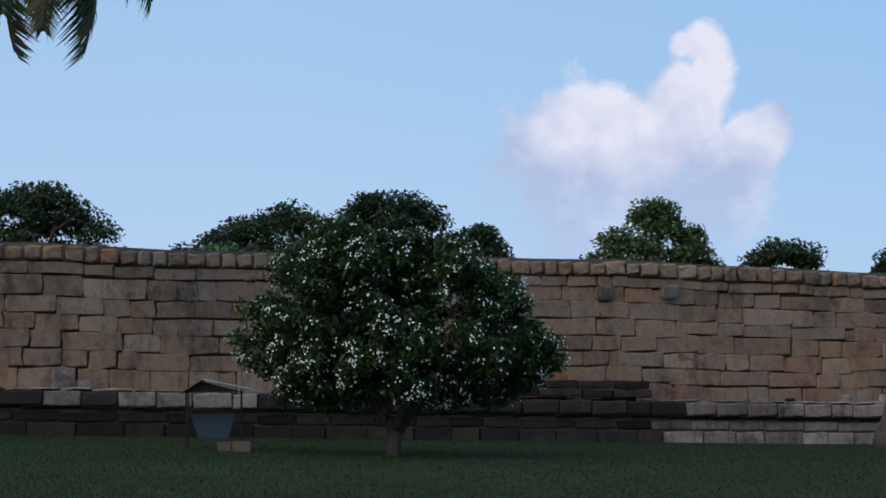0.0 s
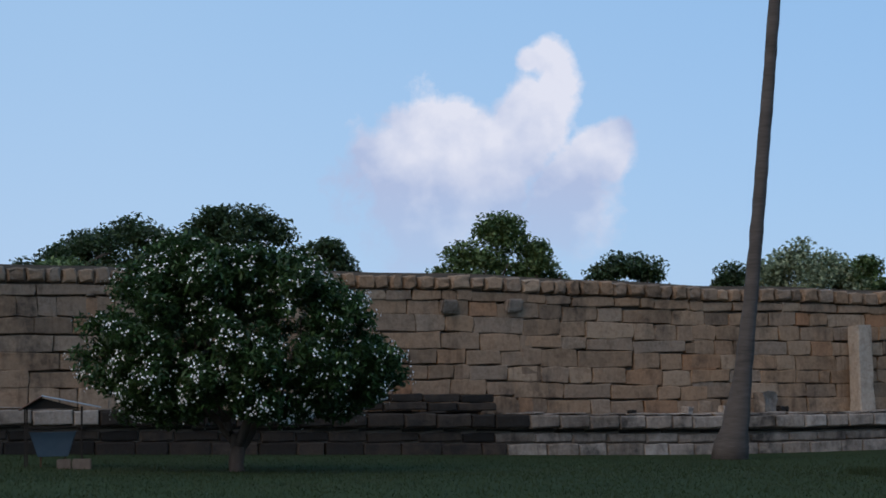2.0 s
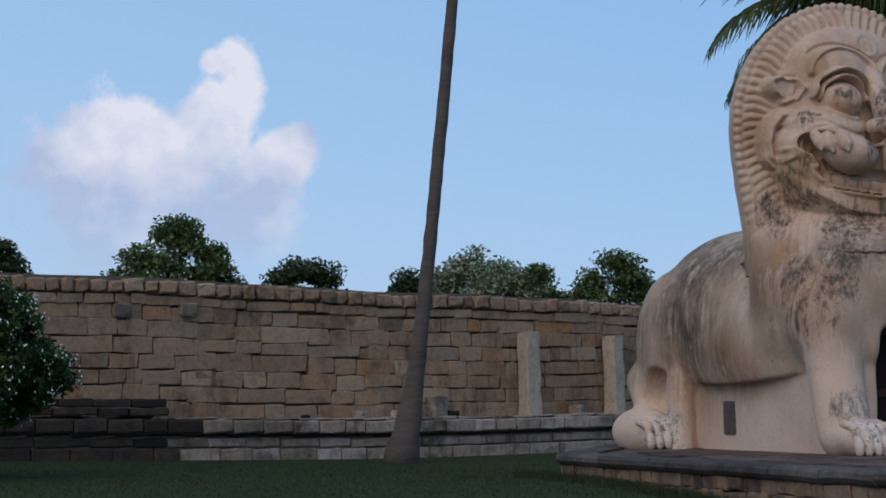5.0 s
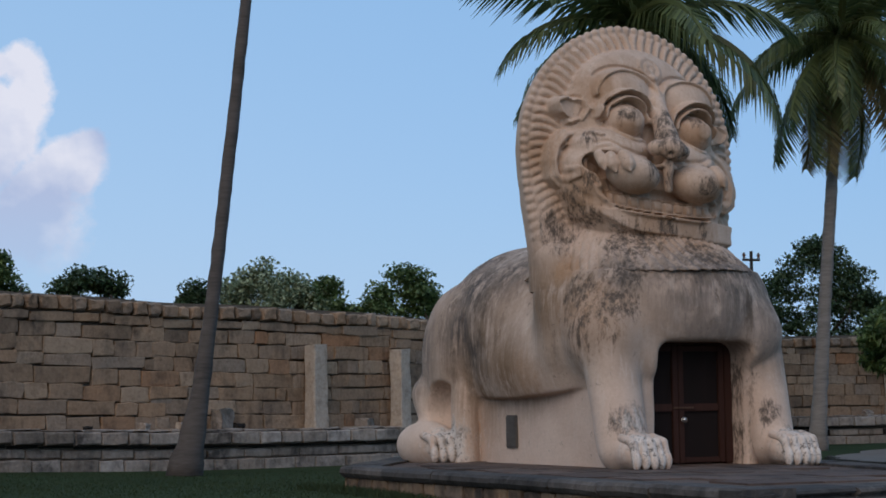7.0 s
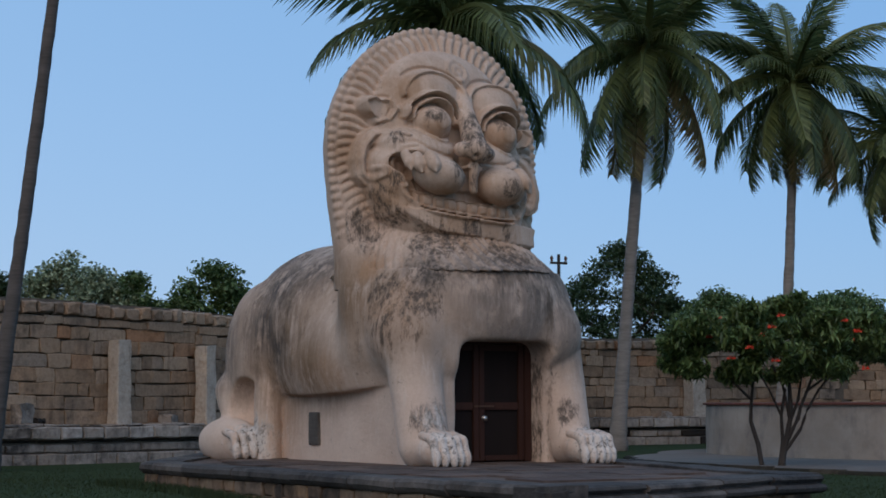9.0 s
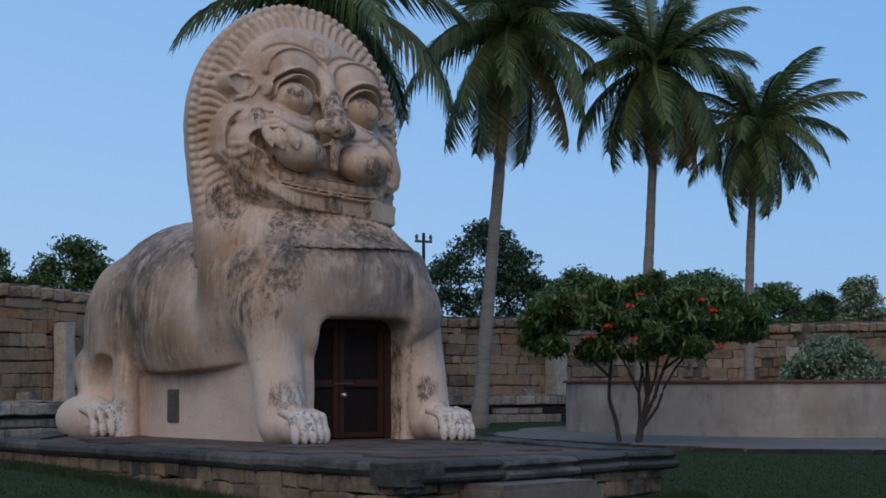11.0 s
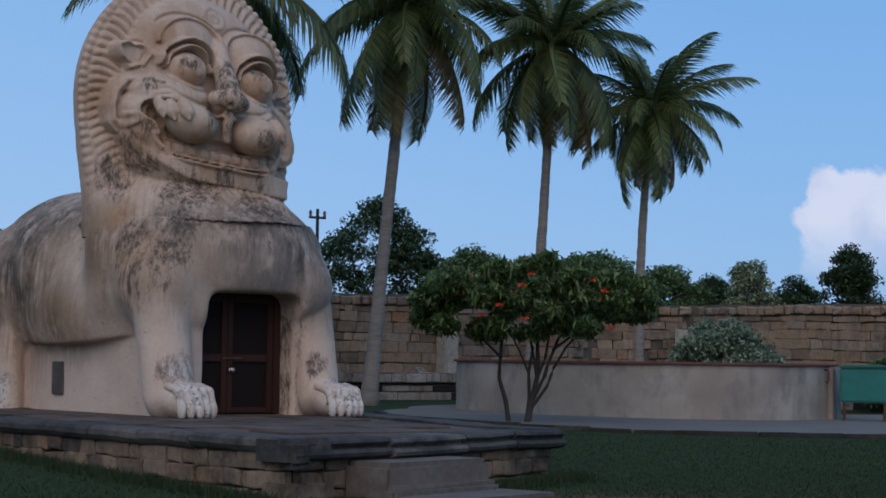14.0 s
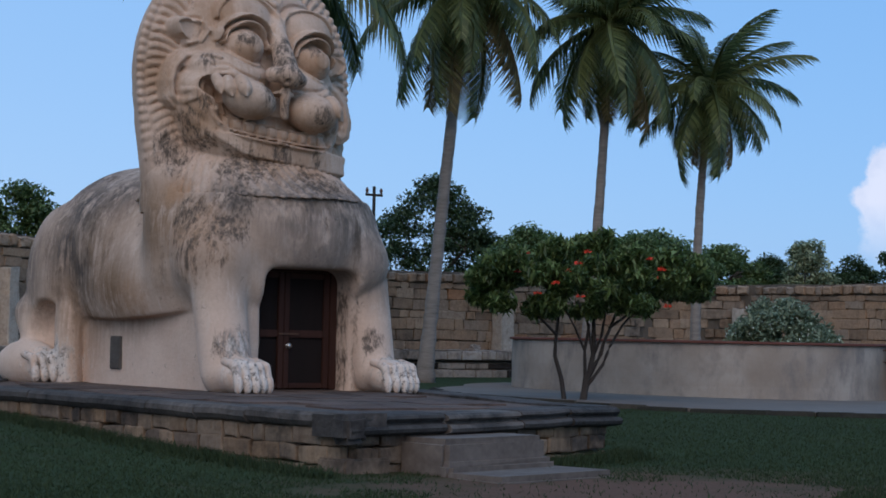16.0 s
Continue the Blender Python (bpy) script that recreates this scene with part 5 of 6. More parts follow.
def build_blossom_tree():
    """Low, wide tree thick with white blossom, in front of the wall."""
    rng, r2 = np.random.default_rng(3), random.Random(3)
    x, y = -0.86, 25.3
    tree = thing("blossom_tree", pose(x, y, ground_z(x, y)), "low broad dark-leaved tree covered in white blossom", "tree")
    v, f = limbs(r2, [((0, 0, -0.1), (0.02, 0, 0.35), 0.125, 0.10), ((0.03, 0, 0.3), (0.28, 0.1, 0.75), 0.085, 0.065), ((0.0, 0, 0.3), (-0.14, -0.1, 0.7), 0.075, 0.06)], 3, 0.6, 0.95, 0.15)
    part("trunk", mesh_of("trunk", v, f, M_BARK, True), M_BARK, tree)
    clumps = []
    for i in range(430):
        h = r2.uniform(0, 1)
        # wide at the skirts, narrowing to a blunt, lopsided top
        half = 2.32 * (1 - 0.56 * h ** 3.4) * (1 - 0.4 * max(0.0, 1 - h / 0.3) ** 1.4)
        a = r2.uniform(0, 6.283)
        q = r2.uniform(0.35, 1.0) ** 0.7
        s = r2.uniform(0.17, 0.32)
        clumps.append((0.02 + 0.05 * h + half * q * math.cos(a), half * 0.8 * q * math.sin(a), 0.80 + 2.3 * h ** 1.15 - 0.15 * math.cos(a) * h, s, s, s * 0.75))
    pts, d = crown_points(rng, clumps, 62000, 0.5)
    lv, lf = leaves(rng, pts, 0.115, 0.2)
    part("crown", big_mesh("crown", lv, lf, M_LEAF), M_LEAF, tree)
    # bunches of five-petalled flowers on the outer side of the clumps
    c = np.array(clumps)
    vs, fs = [], []
    for i in range(1900):
        k = c[rng.integers(len(c))]
        out = np.array([k[0] - 0.15, k[1], (k[2] - 1.7) * 0.9])
        out = out / (np.linalg.norm(out) + 1e-6) + rng.normal(0, 0.5, 3) + np.array([0, -0.3, 0.25])
        out /= np.linalg.norm(out)
        p = k[:3] + out * k[3:] * 1.05
        for b in range(rng.integers(1, 4)):
            q = p + rng.normal(0, 0.032, 3)
            w = Vector(out + rng.normal(0, 0.3, 3)).normalized()
            s1 = w.orthogonal().normalized()
            s2 = w.cross(s1)
            for j in range(5):
                t = 1.2566 * j + rng.uniform(0, 0.4)
                e = s1 * math.cos(t) + s2 * math.sin(t)
                g = w.cross(e)
                o = len(vs)
                qq = Vector(q)
                vs.extend([qq, qq + e * 0.01 + g * 0.007 + w * 0.004, qq + e * 0.0165 + w * 0.003, qq + e * 0.01 - g * 0.007 + w * 0.005])
                fs.append((o, o + 1, o + 2, o + 3))
    tagged(part("blossoms", mesh_of("blossoms", vs, fs, M_PETAL_WHITE), M_PETAL_WHITE, tree, "scattered small white flowers"), kind="stuff")


def build_far_tree(x, y, z0, z1, width, leaf, label, seed, size=0.17, count=0, clump=0.75, flat=0.7):
    """A broad-leaved tree beyond the wall; its trunk stands on the ground behind it."""
    rng, r2 = np.random.default_rng(seed), random.Random(seed)
    g = ground_z(x, y)
    tree = thing("broadleaf_tree", pose(x, y, g), label, "tree", "trees beyond the wall")
    v, f = limbs(r2, [((0, 0, -0.2), (0.1, 0, z0 - g + 0.2), 0.22, 0.15)], 3, width * 0.25, (z1 - z0) * 0.45, 0.2)
    part("trunk", mesh_of("trunk", v, f, M_BARK, True), M_BARK, tree)
    clumps = lumpy(r2, width * 1.2, width * 0.85, z0 - g - 0.4, z1 - g + 0.9, int(26 + width * 15), clump * (0.66 + 0.035 * width), flat * 0.82)
    pts, d = crown_points(rng, clumps, count or int(4600 + 2350 * width), 0.45)
    lv, lf = leaves(rng, pts, size, 0.3)
    part("crown", big_mesh("crown", lv, lf, leaf), leaf, tree)


def build_flame_tree():
    """Small tree with several thin stems, long glossy leaves and scarlet flower heads."""
    rng, r2 = np.random.default_rng(9), random.Random(9)
    x, y = 21.55, 26.65
    z = ground_z(x, y) + 0.02
    tree = thing("flame_tree", pose(x, y, z), "small many-stemmed tree with glossy leaves and scarlet flowers", "tree")
    rx, ry = math.cos(radians(39)), -math.sin(radians(39))

    def at(a, up, deep=0.0):
        return (rx * a - ry * deep, ry * a + rx * deep, up)

    stems = [
        ([(-0.22, -0.05), (-0.30, 0.45), (-0.43, 0.9), (-0.42, 1.2), (-0.36, 1.75)], 0.05),
        ([(0.12, -0.05), (0.2, 0.45), (0.32, 1.0), (0.30, 1.75)], 0.065),
        ([(0.2, 0.45), (0.45, 0.95), (0.5, 1.15), (0.78, 1.85)], 0.045),
        ([(0.3, 0.9), (0.46, 1.3), (0.55, 1.85)], 0.035),
        ([(0.3, 0.9), (0.22, 1.4), (0.1, 1.9)], 0.03),
        ([(-0.40, 1.3), (-0.7, 1.6), (-1.0, 1.95)], 0.03),
        ([(0.6, 1.45), (1.0, 1.75), (1.5, 1.95)], 0.03),
        ([(0.08, -0.05), (0.16, 0.5), (0.14, 1.0), (0.22, 1.5), (0.0, 1.95)], 0.04),
        ([(0.18, 0.3), (0.5, 0.75), (0.62, 1.1), (0.85, 1.5), (1.2, 1.9)], 0.035),
        ([(0.14, 1.0), (-0.05, 1.45), (-0.3, 1.9)], 0.025),
    ]
    for pts, r in stems:
        p3 = [at(a, u, 0.1 * math.sin(3 * u)) for a, u in pts]
        fine = []
        for a, b in zip(p3, p3[1:]):
            fine += [Vector(a).lerp(Vector(b), t / 3) for t in range(3)]
        fine.append(Vector(p3[-1]))
        part("stem", mesh_of("stem", *tube(fine, [r * (1 - 0.5 * i / len(fine)) for i in range(len(fine))], 8, 0.05, r2), M_STEM, True), M_STEM, tree)
    clumps = []
    for i in range(105):
        a = r2.uniform(-2.0, 2.45)
        edge = 1 - (abs(a - 0.2) / 2.4) ** 2.5
        b = r2.uniform(-1.5, 1.5) * math.sqrt(max(0.05, edge))
        lo, hi = 1.75 + 0.1 * abs(a), 2.35 + 0.75 * edge + 0.12 * math.sin(a * 4.1)
        u = r2.uniform(lo, hi)
        s = r2.uniform(0.18, 0.34)
        clumps.append((*at(a, u, b), s, s, s * 0.75))
    pts, d = crown_points(rng, clumps, 24000, 0.5)
    lv, lf = leaves(rng, pts, 0.2, 0.15, 0.5)
    part("crown", big_mesh("crown", lv, lf, M_LEAF_RED), M_LEAF_RED, tree)
    for a, u in ((-1.05, 2.9), (-1.2, 2.55), (-0.85, 2.6), (-0.05, 2.78), (-0.2, 2.62), (0.12, 2.98), (0.95, 2.55), (1.15, 2.5), (1.35, 2.52), (1.5, 2.68), (1.25, 2.88), (-0.8, 2.2), (0.0, 2.1), (1.6, 2.0), (-0.45, 2.4)):
        vs, fs = [], []
        c = Vector(at(a + 0.05, u - 0.12 + r2.uniform(-0.03, 0.03), -1.05 - 0.3 * (u < 2.5)))
        for i in range(26):
            e = Vector((r2.gauss(0, 1), r2.gauss(0, 1), abs(r2.gauss(0, 1)))).normalized()
            g = e.orthogonal().normalized() * 0.02
            o = len(vs)
            vs += [c, c + e * 0.06 + g, c + e * r2.uniform(0.06, 0.11), c + e * 0.06 - g]
            fs.append((o, o + 1, o + 2, o + 3))
        part("flower_head", mesh_of("flower_head", vs, fs, M_PETAL_RED), M_PETAL_RED, tree, "scarlet flower head")


def build_bush(x, y, w, h, label, seed, leaf, petals=0):
    rng, r2 = np.random.default_rng(seed), random.Random(seed)
    bush = thing("garden_bush", pose(x, y, ground_z(x, y)), label, "bush")
    v, f = limbs(r2, [((0, 0, -0.1), (0, 0, h * 0.3), 0.08, 0.05)], 4, w * 0.2, h * 0.3, 0.08, 1)
    part("stem", mesh_of("stem", v, f, M_BARK, True), M_BARK, bush)
    clumps = []
    for i in range(210):
        a, q = r2.uniform(0, 6.283), math.sqrt(r2.uniform(0, 1)) * 0.97
        s = r2.uniform(0.22, 0.38)
        clumps.append((w / 2 * q * math.cos(a), w / 2 * q * math.sin(a), 0.25 + (h - 0.45) * math.sqrt(1 - q * q) * r2.uniform(0.25, 1.0) ** 0.5, s, s, s * 0.8))
    pts, d = crown_points(rng, clumps, 16000, 0.4)
    lv, lf = leaves(rng, pts, 0.15, 0.25)
    part("crown", big_mesh("crown", lv, lf, leaf), leaf, bush)
    if petals:
        pts, d = crown_points(rng, clumps, petals, 0.05)
        lv, lf = leaves(rng, pts, 0.07, 0.4)
        tagged(part("blossoms", big_mesh("blossoms", lv, lf, M_PETAL_WHITE), M_PETAL_WHITE, bush, "tiny white flowers"), kind="stuff")


# coconut palms: ringed leaning trunks and drooping fronds of many leaflets
def frond_mesh(seed, length, droop):
    r = random.Random(seed)
    vs, fs = [], []
    n = 24
    spine, ang = [Vector((0, 0, 0))], 0.0
    for i in range(n):
        ang = -droop * (i / n) ** 1.4
        spine.append(spine[-1] + Vector((math.cos(ang), 0, math.sin(ang))) * length / n)
    tv, tf = tube(spine[::2], [0.035 * (1 - 0.8 * i / (n // 2)) for i in range(len(spine[::2]))], 5)
    vs += tv
    fs += tf
    for i in range(3, n + 1):
        for half in (0, 0.5):
            for side in (-1, 1):
                t = min(1, (i + half) / n)
                p = spine[i - 1].lerp(spine[i], half)
                d = (spine[i] - spine[i - 1]).normalized()
                ln = length * (0.25 * math.sin(math.pi * min(1, 0.2 + t * 0.72)) + 0.05) * r.uniform(0.85, 1.12)
                out = (Vector((0, side, 0)) * 0.85 + d * (0.45 + 0.5 * t) + Vector((0, 0, r.uniform(-0.2, 0.05)))).normalized()
                w = d * 0.0095
                m1 = p + out * ln * 0.5 + Vector((0, 0, -ln * 0.10))
                tip = p + out * ln * 0.82 + Vector((0, 0, -ln * r.uniform(0.45, 0.7)))
                o = len(vs)
                vs += [p - w, p + w, m1 + w * 1.1, m1 - w * 1.1, tip]
                fs += [(o, o + 1, o + 2, o + 3), (o + 3, o + 2, o + 4)]
    return vs, fs


FRONDS = {}


def frond(kind, seed):
    if (kind, seed) not in FRONDS:
        droop = {"high": 0.85, "mid": 1.25, "low": 0.85, "dry": 0.6}[kind]
        v, f = frond_mesh(seed * 7 + len(kind), 1.0, droop + 0.12 * (seed - 1))
        FRONDS[kind, seed] = mesh_of("frond", v, f, M_PALM_DRY if kind == "dry" else M_PALM)
    return FRONDS[kind, seed]


def build_palm(foot, crown, radius, seed, reach, label, bend=0.4, count=32, dry=2, swell=1.6, bark=M_BARK_GREY, kick=(0.0, 0.0)):
    """foot and crown: where the trunk starts and where the fronds spring from."""
    r = random.Random(seed)
    x, y = foot
    g = ground_z(x, y)
    palm = thing("coconut_palm", pose(x, y, g), label, "palm", "coconut palms")
    top = Vector((crown[0] - x, crown[1] - y, crown[2] - g))
    pts, rad = [], []
    n = 56
    for i in range(n + 1):
        t = i / n
        side = Vector((top.y, -top.x, 0)).normalized() if top.xy.length > 0.01 else Vector((1, 0, 0))
        p = top * t + Vector((top.x, top.y, 0)) * (-bend * math.sin(math.pi * t)) + side * 0.05 * math.sin(5 * t)
        lean = math.exp(-t * 15)
        pts.append(Vector((p.x + kick[0] * lean, p.y + kick[1] * lean, top.z * t - 0.1 * (i == 0))))
        rad.append(radius * (1 - 0.35 * t) * (1 + (swell - 1) * math.exp(-t * 16)))
    part("trunk", mesh_of("trunk", *tube(pts, rad, 12, 0.025, r), bark, True), bark, palm)
    for i in range(count):
        a = i * 2.39996 + r.uniform(-0.2, 0.2)
        f = (i + 0.5) / count
        rise = 1.4 - 2.6 * f + r.uniform(-0.16, 0.16)
        kind = "high" if f < 0.35 else "mid" if f < 0.7 else "low"
        if i >= count - dry:
            kind = "dry"
        ob = part("frond", frond(kind, r.randrange(3)), M_PALM, palm)
        s = reach * r.uniform(0.85, 1.12)
        ob.matrix_basis = Matrix.Translation(top + Vector((math.cos(a), math.sin(a), 0)) * 0.1) @ Matrix.Rotation(a, 4, "Z") @ Matrix.Rotation(-rise, 4, "Y") @ Matrix.Rotation(r.uniform(-0.3, 0.3), 4, "X") @ Matrix.Scale(s, 4)
    for i in range(5):
        a = i * 1.3
        bm = bmesh.new()
        bmesh.ops.create_icosphere(bm, subdivisions=2, radius=0.11, matrix=Matrix.Diagonal((1, 1, 1.25, 1)))
        part("coconut", bm, M_LEAF_FAR_DARK, palm, "green coconut").matrix_basis = pose(*(top + Vector((math.cos(a) * 0.22, math.sin(a) * 0.22, -0.22))))


def polar(az, dist):
    return dist * math.sin(radians(az)), dist * math.cos(radians(az))


def up(el, dist):
    return 1.3 + dist * math.tan(radians(el))


build_blossom_tree()
build_flame_tree()
build_palm(polar(14.05, 34.0), (*polar(16.95, 34.0), 16.0), 0.14, 1, 3.6, "tall slender coconut palm leaning before the wall", -0.03, swell=2.7, bark=M_BARK_SHADED, kick=(-0.17, 0.04))
build_palm(polar(-16.0, 29.0), (*polar(-13.2, 29.5), 9.95), 0.14, 2, 3.1, "coconut palm with drooping dark fronds")
build_palm(polar(27.0, 42.0), (*polar(28.6, 42.0), up(12.2, 42)), 0.16, 3, 4.2, "coconut palm rising behind the lion statue", dry=3)
build_palm(polar(33.95, 47.0), (*polar(35.1, 47.0), up(11.4, 47)), 0.19, 4, 3.5, "coconut palm with a pale curved trunk", 0.02, 34, dry=3)
build_palm(polar(39.05, 49.0), (*polar(39.75, 49.0), up(10.1, 49)), 0.165, 5, 3.3, "coconut palm with a pale curved trunk", -0.15, 34, dry=3)
build_palm(polar(42.65, 50.0), (*polar(43.0, 50.0), up(8.1, 50)), 0.15, 6, 2.6, "shorter coconut palm with a full crown", dry=2)
for args in (
    (-13.0, 60, 5.1, 7.6, 5.6, M_LEAF_FAR_DARK, "dark round-crowned tree beyond the wall", 41),
    (-5.2, 62, 4.9, 6.9, 8.0, M_LEAF_FAR_DARK, "dense dark tree beyond the wall", 42),
    (-7.3, 58, 4.2, 5.2, 3.2, M_LEAF_FAR, "low green tree beyond the wall", 43),
    (-1.8, 60, 4.6, 7.4, 6.0, M_LEAF_FAR_DARK, "dense dark tree beyond the wall", 44),
    (1.3, 57, 4.2, 5.6, 1.9, M_LEAF_FAR_DARK, "small dark tree beyond the wall", 45),
    (6.7, 60, 3.9, 6.8, 4.4, M_LEAF_FAR, "loose-crowned green tree beyond the wall", 46),
    (8.0, 60, 3.6, 5.9, 2.2, M_LEAF_FAR, "loose-crowned green tree beyond the wall", 47),
    (10.9, 60, 3.4, 5.5, 3.6, M_LEAF_FAR_DARK, "low spreading tree beyond the wall", 48),
    (14.1, 60, 3.6, 4.7, 1.3, M_LEAF_FAR_DARK, "small dark tree beyond the wall", 49),
    (16.5, 62, 3.4, 5.6, 5.4, M_LEAF_PALE, "tree with pale blossom beyond the wall", 50),
    (18.3, 62, 3.4, 5.1, 2.2, M_LEAF_FAR, "green tree beyond the wall", 51),
    (20.9, 62, 3.2, 5.4, 4.2, M_LEAF_FAR, "broad green tree beyond the wall", 52),
    (34.1, 75, 3.0, 7.3, 8.0, M_LEAF_FAR_DARK, "tall dark spreading tree beyond the wall", 53),
    (37.2, 72, 3.0, 4.9, 5.5, M_LEAF_FAR, "green tree beyond the wall", 54),
    (39.5, 90, 3.5, 5.7, 5.0, M_LEAF_FAR_DARK, "distant dark tree past the far wall", 55),
    (41.2, 75, 3.2, 5.1, 7.0, M_LEAF_FAR, "green tree beyond the wall", 56),
    (43.4, 80, 3.2, 4.8, 5.0, M_LEAF_FAR, "green tree beyond the wall", 57),
    (44.8, 100, 3.5, 5.3, 5.0, M_LEAF_FAR_DARK, "distant dark tree past the far wall", 58),
    (46.1, 80, 3.0, 5.2, 2.6, M_LEAF_PALE, "pale green tree beyond the wall", 59),
    (47.5, 100, 3.5, 5.2, 4.0, M_LEAF_FAR_DARK, "distant dark tree past the far wall", 60),
    (49.2, 80, 3.0, 6.0, 3.2, M_LEAF_FAR_DARK, "dark round tree beyond the wall", 61),
    (52.0, 90, 3.0, 5.5, 5.0, M_LEAF_FAR_DARK, "distant dark tree past the far wall", 62),
):
    az, dist, z0, z1, w, leaf, label, seed = args
    build_far_tree(*polar(az, dist), z0, z1, w, leaf, label, seed)
build_bush(*polar(45.35, 52.0), 3.6, 2.75, "rounded bush with tiny white flowers before the wall", 71, M_LEAF_BUSH, 500)
build_bush(*polar(50.5, 53.0), 2.0, 1.7, "green bush behind the round well", 72, M_LEAF_FAR)

# ---- round well parapet on its paved apron ----
WELL = (29.3, 31.6)


def build_apron():
    n = 72
    vs, fs = [], []
    for r, z in ((10.75, -0.2), (10.75, 0.075), (10.45, 0.085), (4.3, 0.085)):
        for i in range(n):
            a = 2 * math.pi * i / n
            w = apron_reach(a) + r - 10.75 + 0.12 * math.sin(3 * a + 1) if r > 9 else r
            px, py = WELL[0] + w * math.cos(a), WELL[1] + w * math.sin(a)
            vs.append((px, py, z + fall(px, py)))
    for k in range(3):
        fs += [(k * n + i, k * n + (i + 1) % n, (k + 1) * n + (i + 1) % n, (k + 1) * n + i) for i in range(n)]
    tagged(new("pavement", mesh_of("pavement", vs, fs, M_APRON)), "worn grey concrete apron round the well", "pavement", kind="structure")


build_apron()


def build_kerb():
    """Low mossy kerb stones round the apron's garden side."""
    r = random.Random(77)
    kerb = tagged(new("pavement_kerb"), "low dark mossy stone kerb along the apron", "kerb", kind="structure")
    d = 168.0
    while d < 318:
        a = radians(d)
        reach = apron_reach(a) + 0.12 * math.sin(3 * a + 1)
        w = r.uniform(0.6, 1.1)
        bm = box_bm(-0.04, 0.09, -w / 2 - 0.03, w / 2 + 0.03, -0.2, 0.08 + r.uniform(-0.012, 0.015), 0.015)
        ob = part("kerb_stone", bm, M_KERB, kerb)
        ob.matrix_basis = Matrix.Translation((WELL[0], WELL[1], fall(WELL[0] + reach * math.cos(a), WELL[1] + reach * math.sin(a)))) @ Matrix.Rotation(a, 4, "Z") @ Matrix.Translation((reach, 0, 0)) @ Matrix.Rotation(radians(-14 if d < 225 else 0), 4, "Z")
        d += math.degrees(w / reach)


build_kerb()


def build_well():
    well = thing("round_well", pose(*WELL, 0.08), "round well parapet in stained grey render with red rim", "well")
    prof = [(4.2, -0.25), (4.2, 1.12), (4.53, 1.12), (4.54, 0.6), (4.53, 0.2), (4.55, -0.25)]
    part("parapet", mesh_of("parapet", *lathe(prof[::-1], 140), M_WELL), M_WELL, well)
    rim = [(4.16, 1.123), (4.16, 1.175), (4.19, 1.185), (4.57, 1.185), (4.6, 1.175), (4.6, 1.135), (4.58, 1.123), (4.16, 1.123)]
    part("rim", mesh_of("rim", *lathe(rim[::-1], 96), M_RIM), M_RIM, well, "thin brick-red rim course")
    # shallow buttress and an iron hook on its side
    a = radians(-58)
    b = part("buttress", box_bm(4.4, 4.62, -0.55, 0.55, -0.25, 1.12, 0.02), M_WELL, well)
    b.matrix_basis = Matrix.Rotation(a, 4, "Z")
    h = part("hook", mesh_of("hook", *tube([(0, 0, 0), (0.08, 0, 0.0), (0.1, 0, -0.05), (0.1, 0, -0.24), (0.06, 0, -0.3), (0.02, 0, -0.26)], [0.02] * 6, 6), M_RUST), M_RUST, well, "rusted iron hook")
    h.matrix_basis = Matrix.Rotation(radians(-68), 4, "Z") @ Matrix.Translation((4.53, 0, 1.05))
    return well


def well_render():
    k = Mat("stained_lime_render", 0.9)
    w = world_pos(k)
    col = k.mix(k.band(k.noise(0.7, 5, vec=w), 0.35, 0.65), (0.27, 0.225, 0.182), (0.38, 0.335, 0.285))
    col = k.mix(k.math("MULTIPLY", k.band(k.noise(1.6, 8, (1, 1, 0.5), 0.7, vec=w), 0.46, 0.64), 0.8), col, (0.17, 0.155, 0.145))
    col = k.mix(k.math("MULTIPLY", k.band(k.noise(9, 7, vec=w), 0.5, 0.8), 0.3), col, (0.33, 0.26, 0.2))
    return k.done(col, k.noise(8, 7, vec=w), 0.35, 0.02)


M_WELL = well_render()
build_well()


def build_bin():
    x, y = polar(49.75, 41.5)
    box = thing("metal_bin", pose(x, y, ground_z(x, y) + 0.08, 0, 0, -48), "teal painted sheet metal bin on legs", "bin")
    part("tub", box_bm(-0.55, 0.55, -0.3, 0.3, 0.42, 1.2, 0.04), M_GREEN, box)
    part("lid", box_bm(-0.58, 0.58, -0.34, 0.34, 1.203, 1.27, 0.03), M_GREEN, box)
    for sx in (-0.45, 0.45):
        for sy in (-0.22, 0.22):
            part("leg", box_bm(sx - 0.03, sx + 0.03, sy - 0.03, sy + 0.03, 0.0, 0.42, 0.004), M_RUST, box)


build_bin()


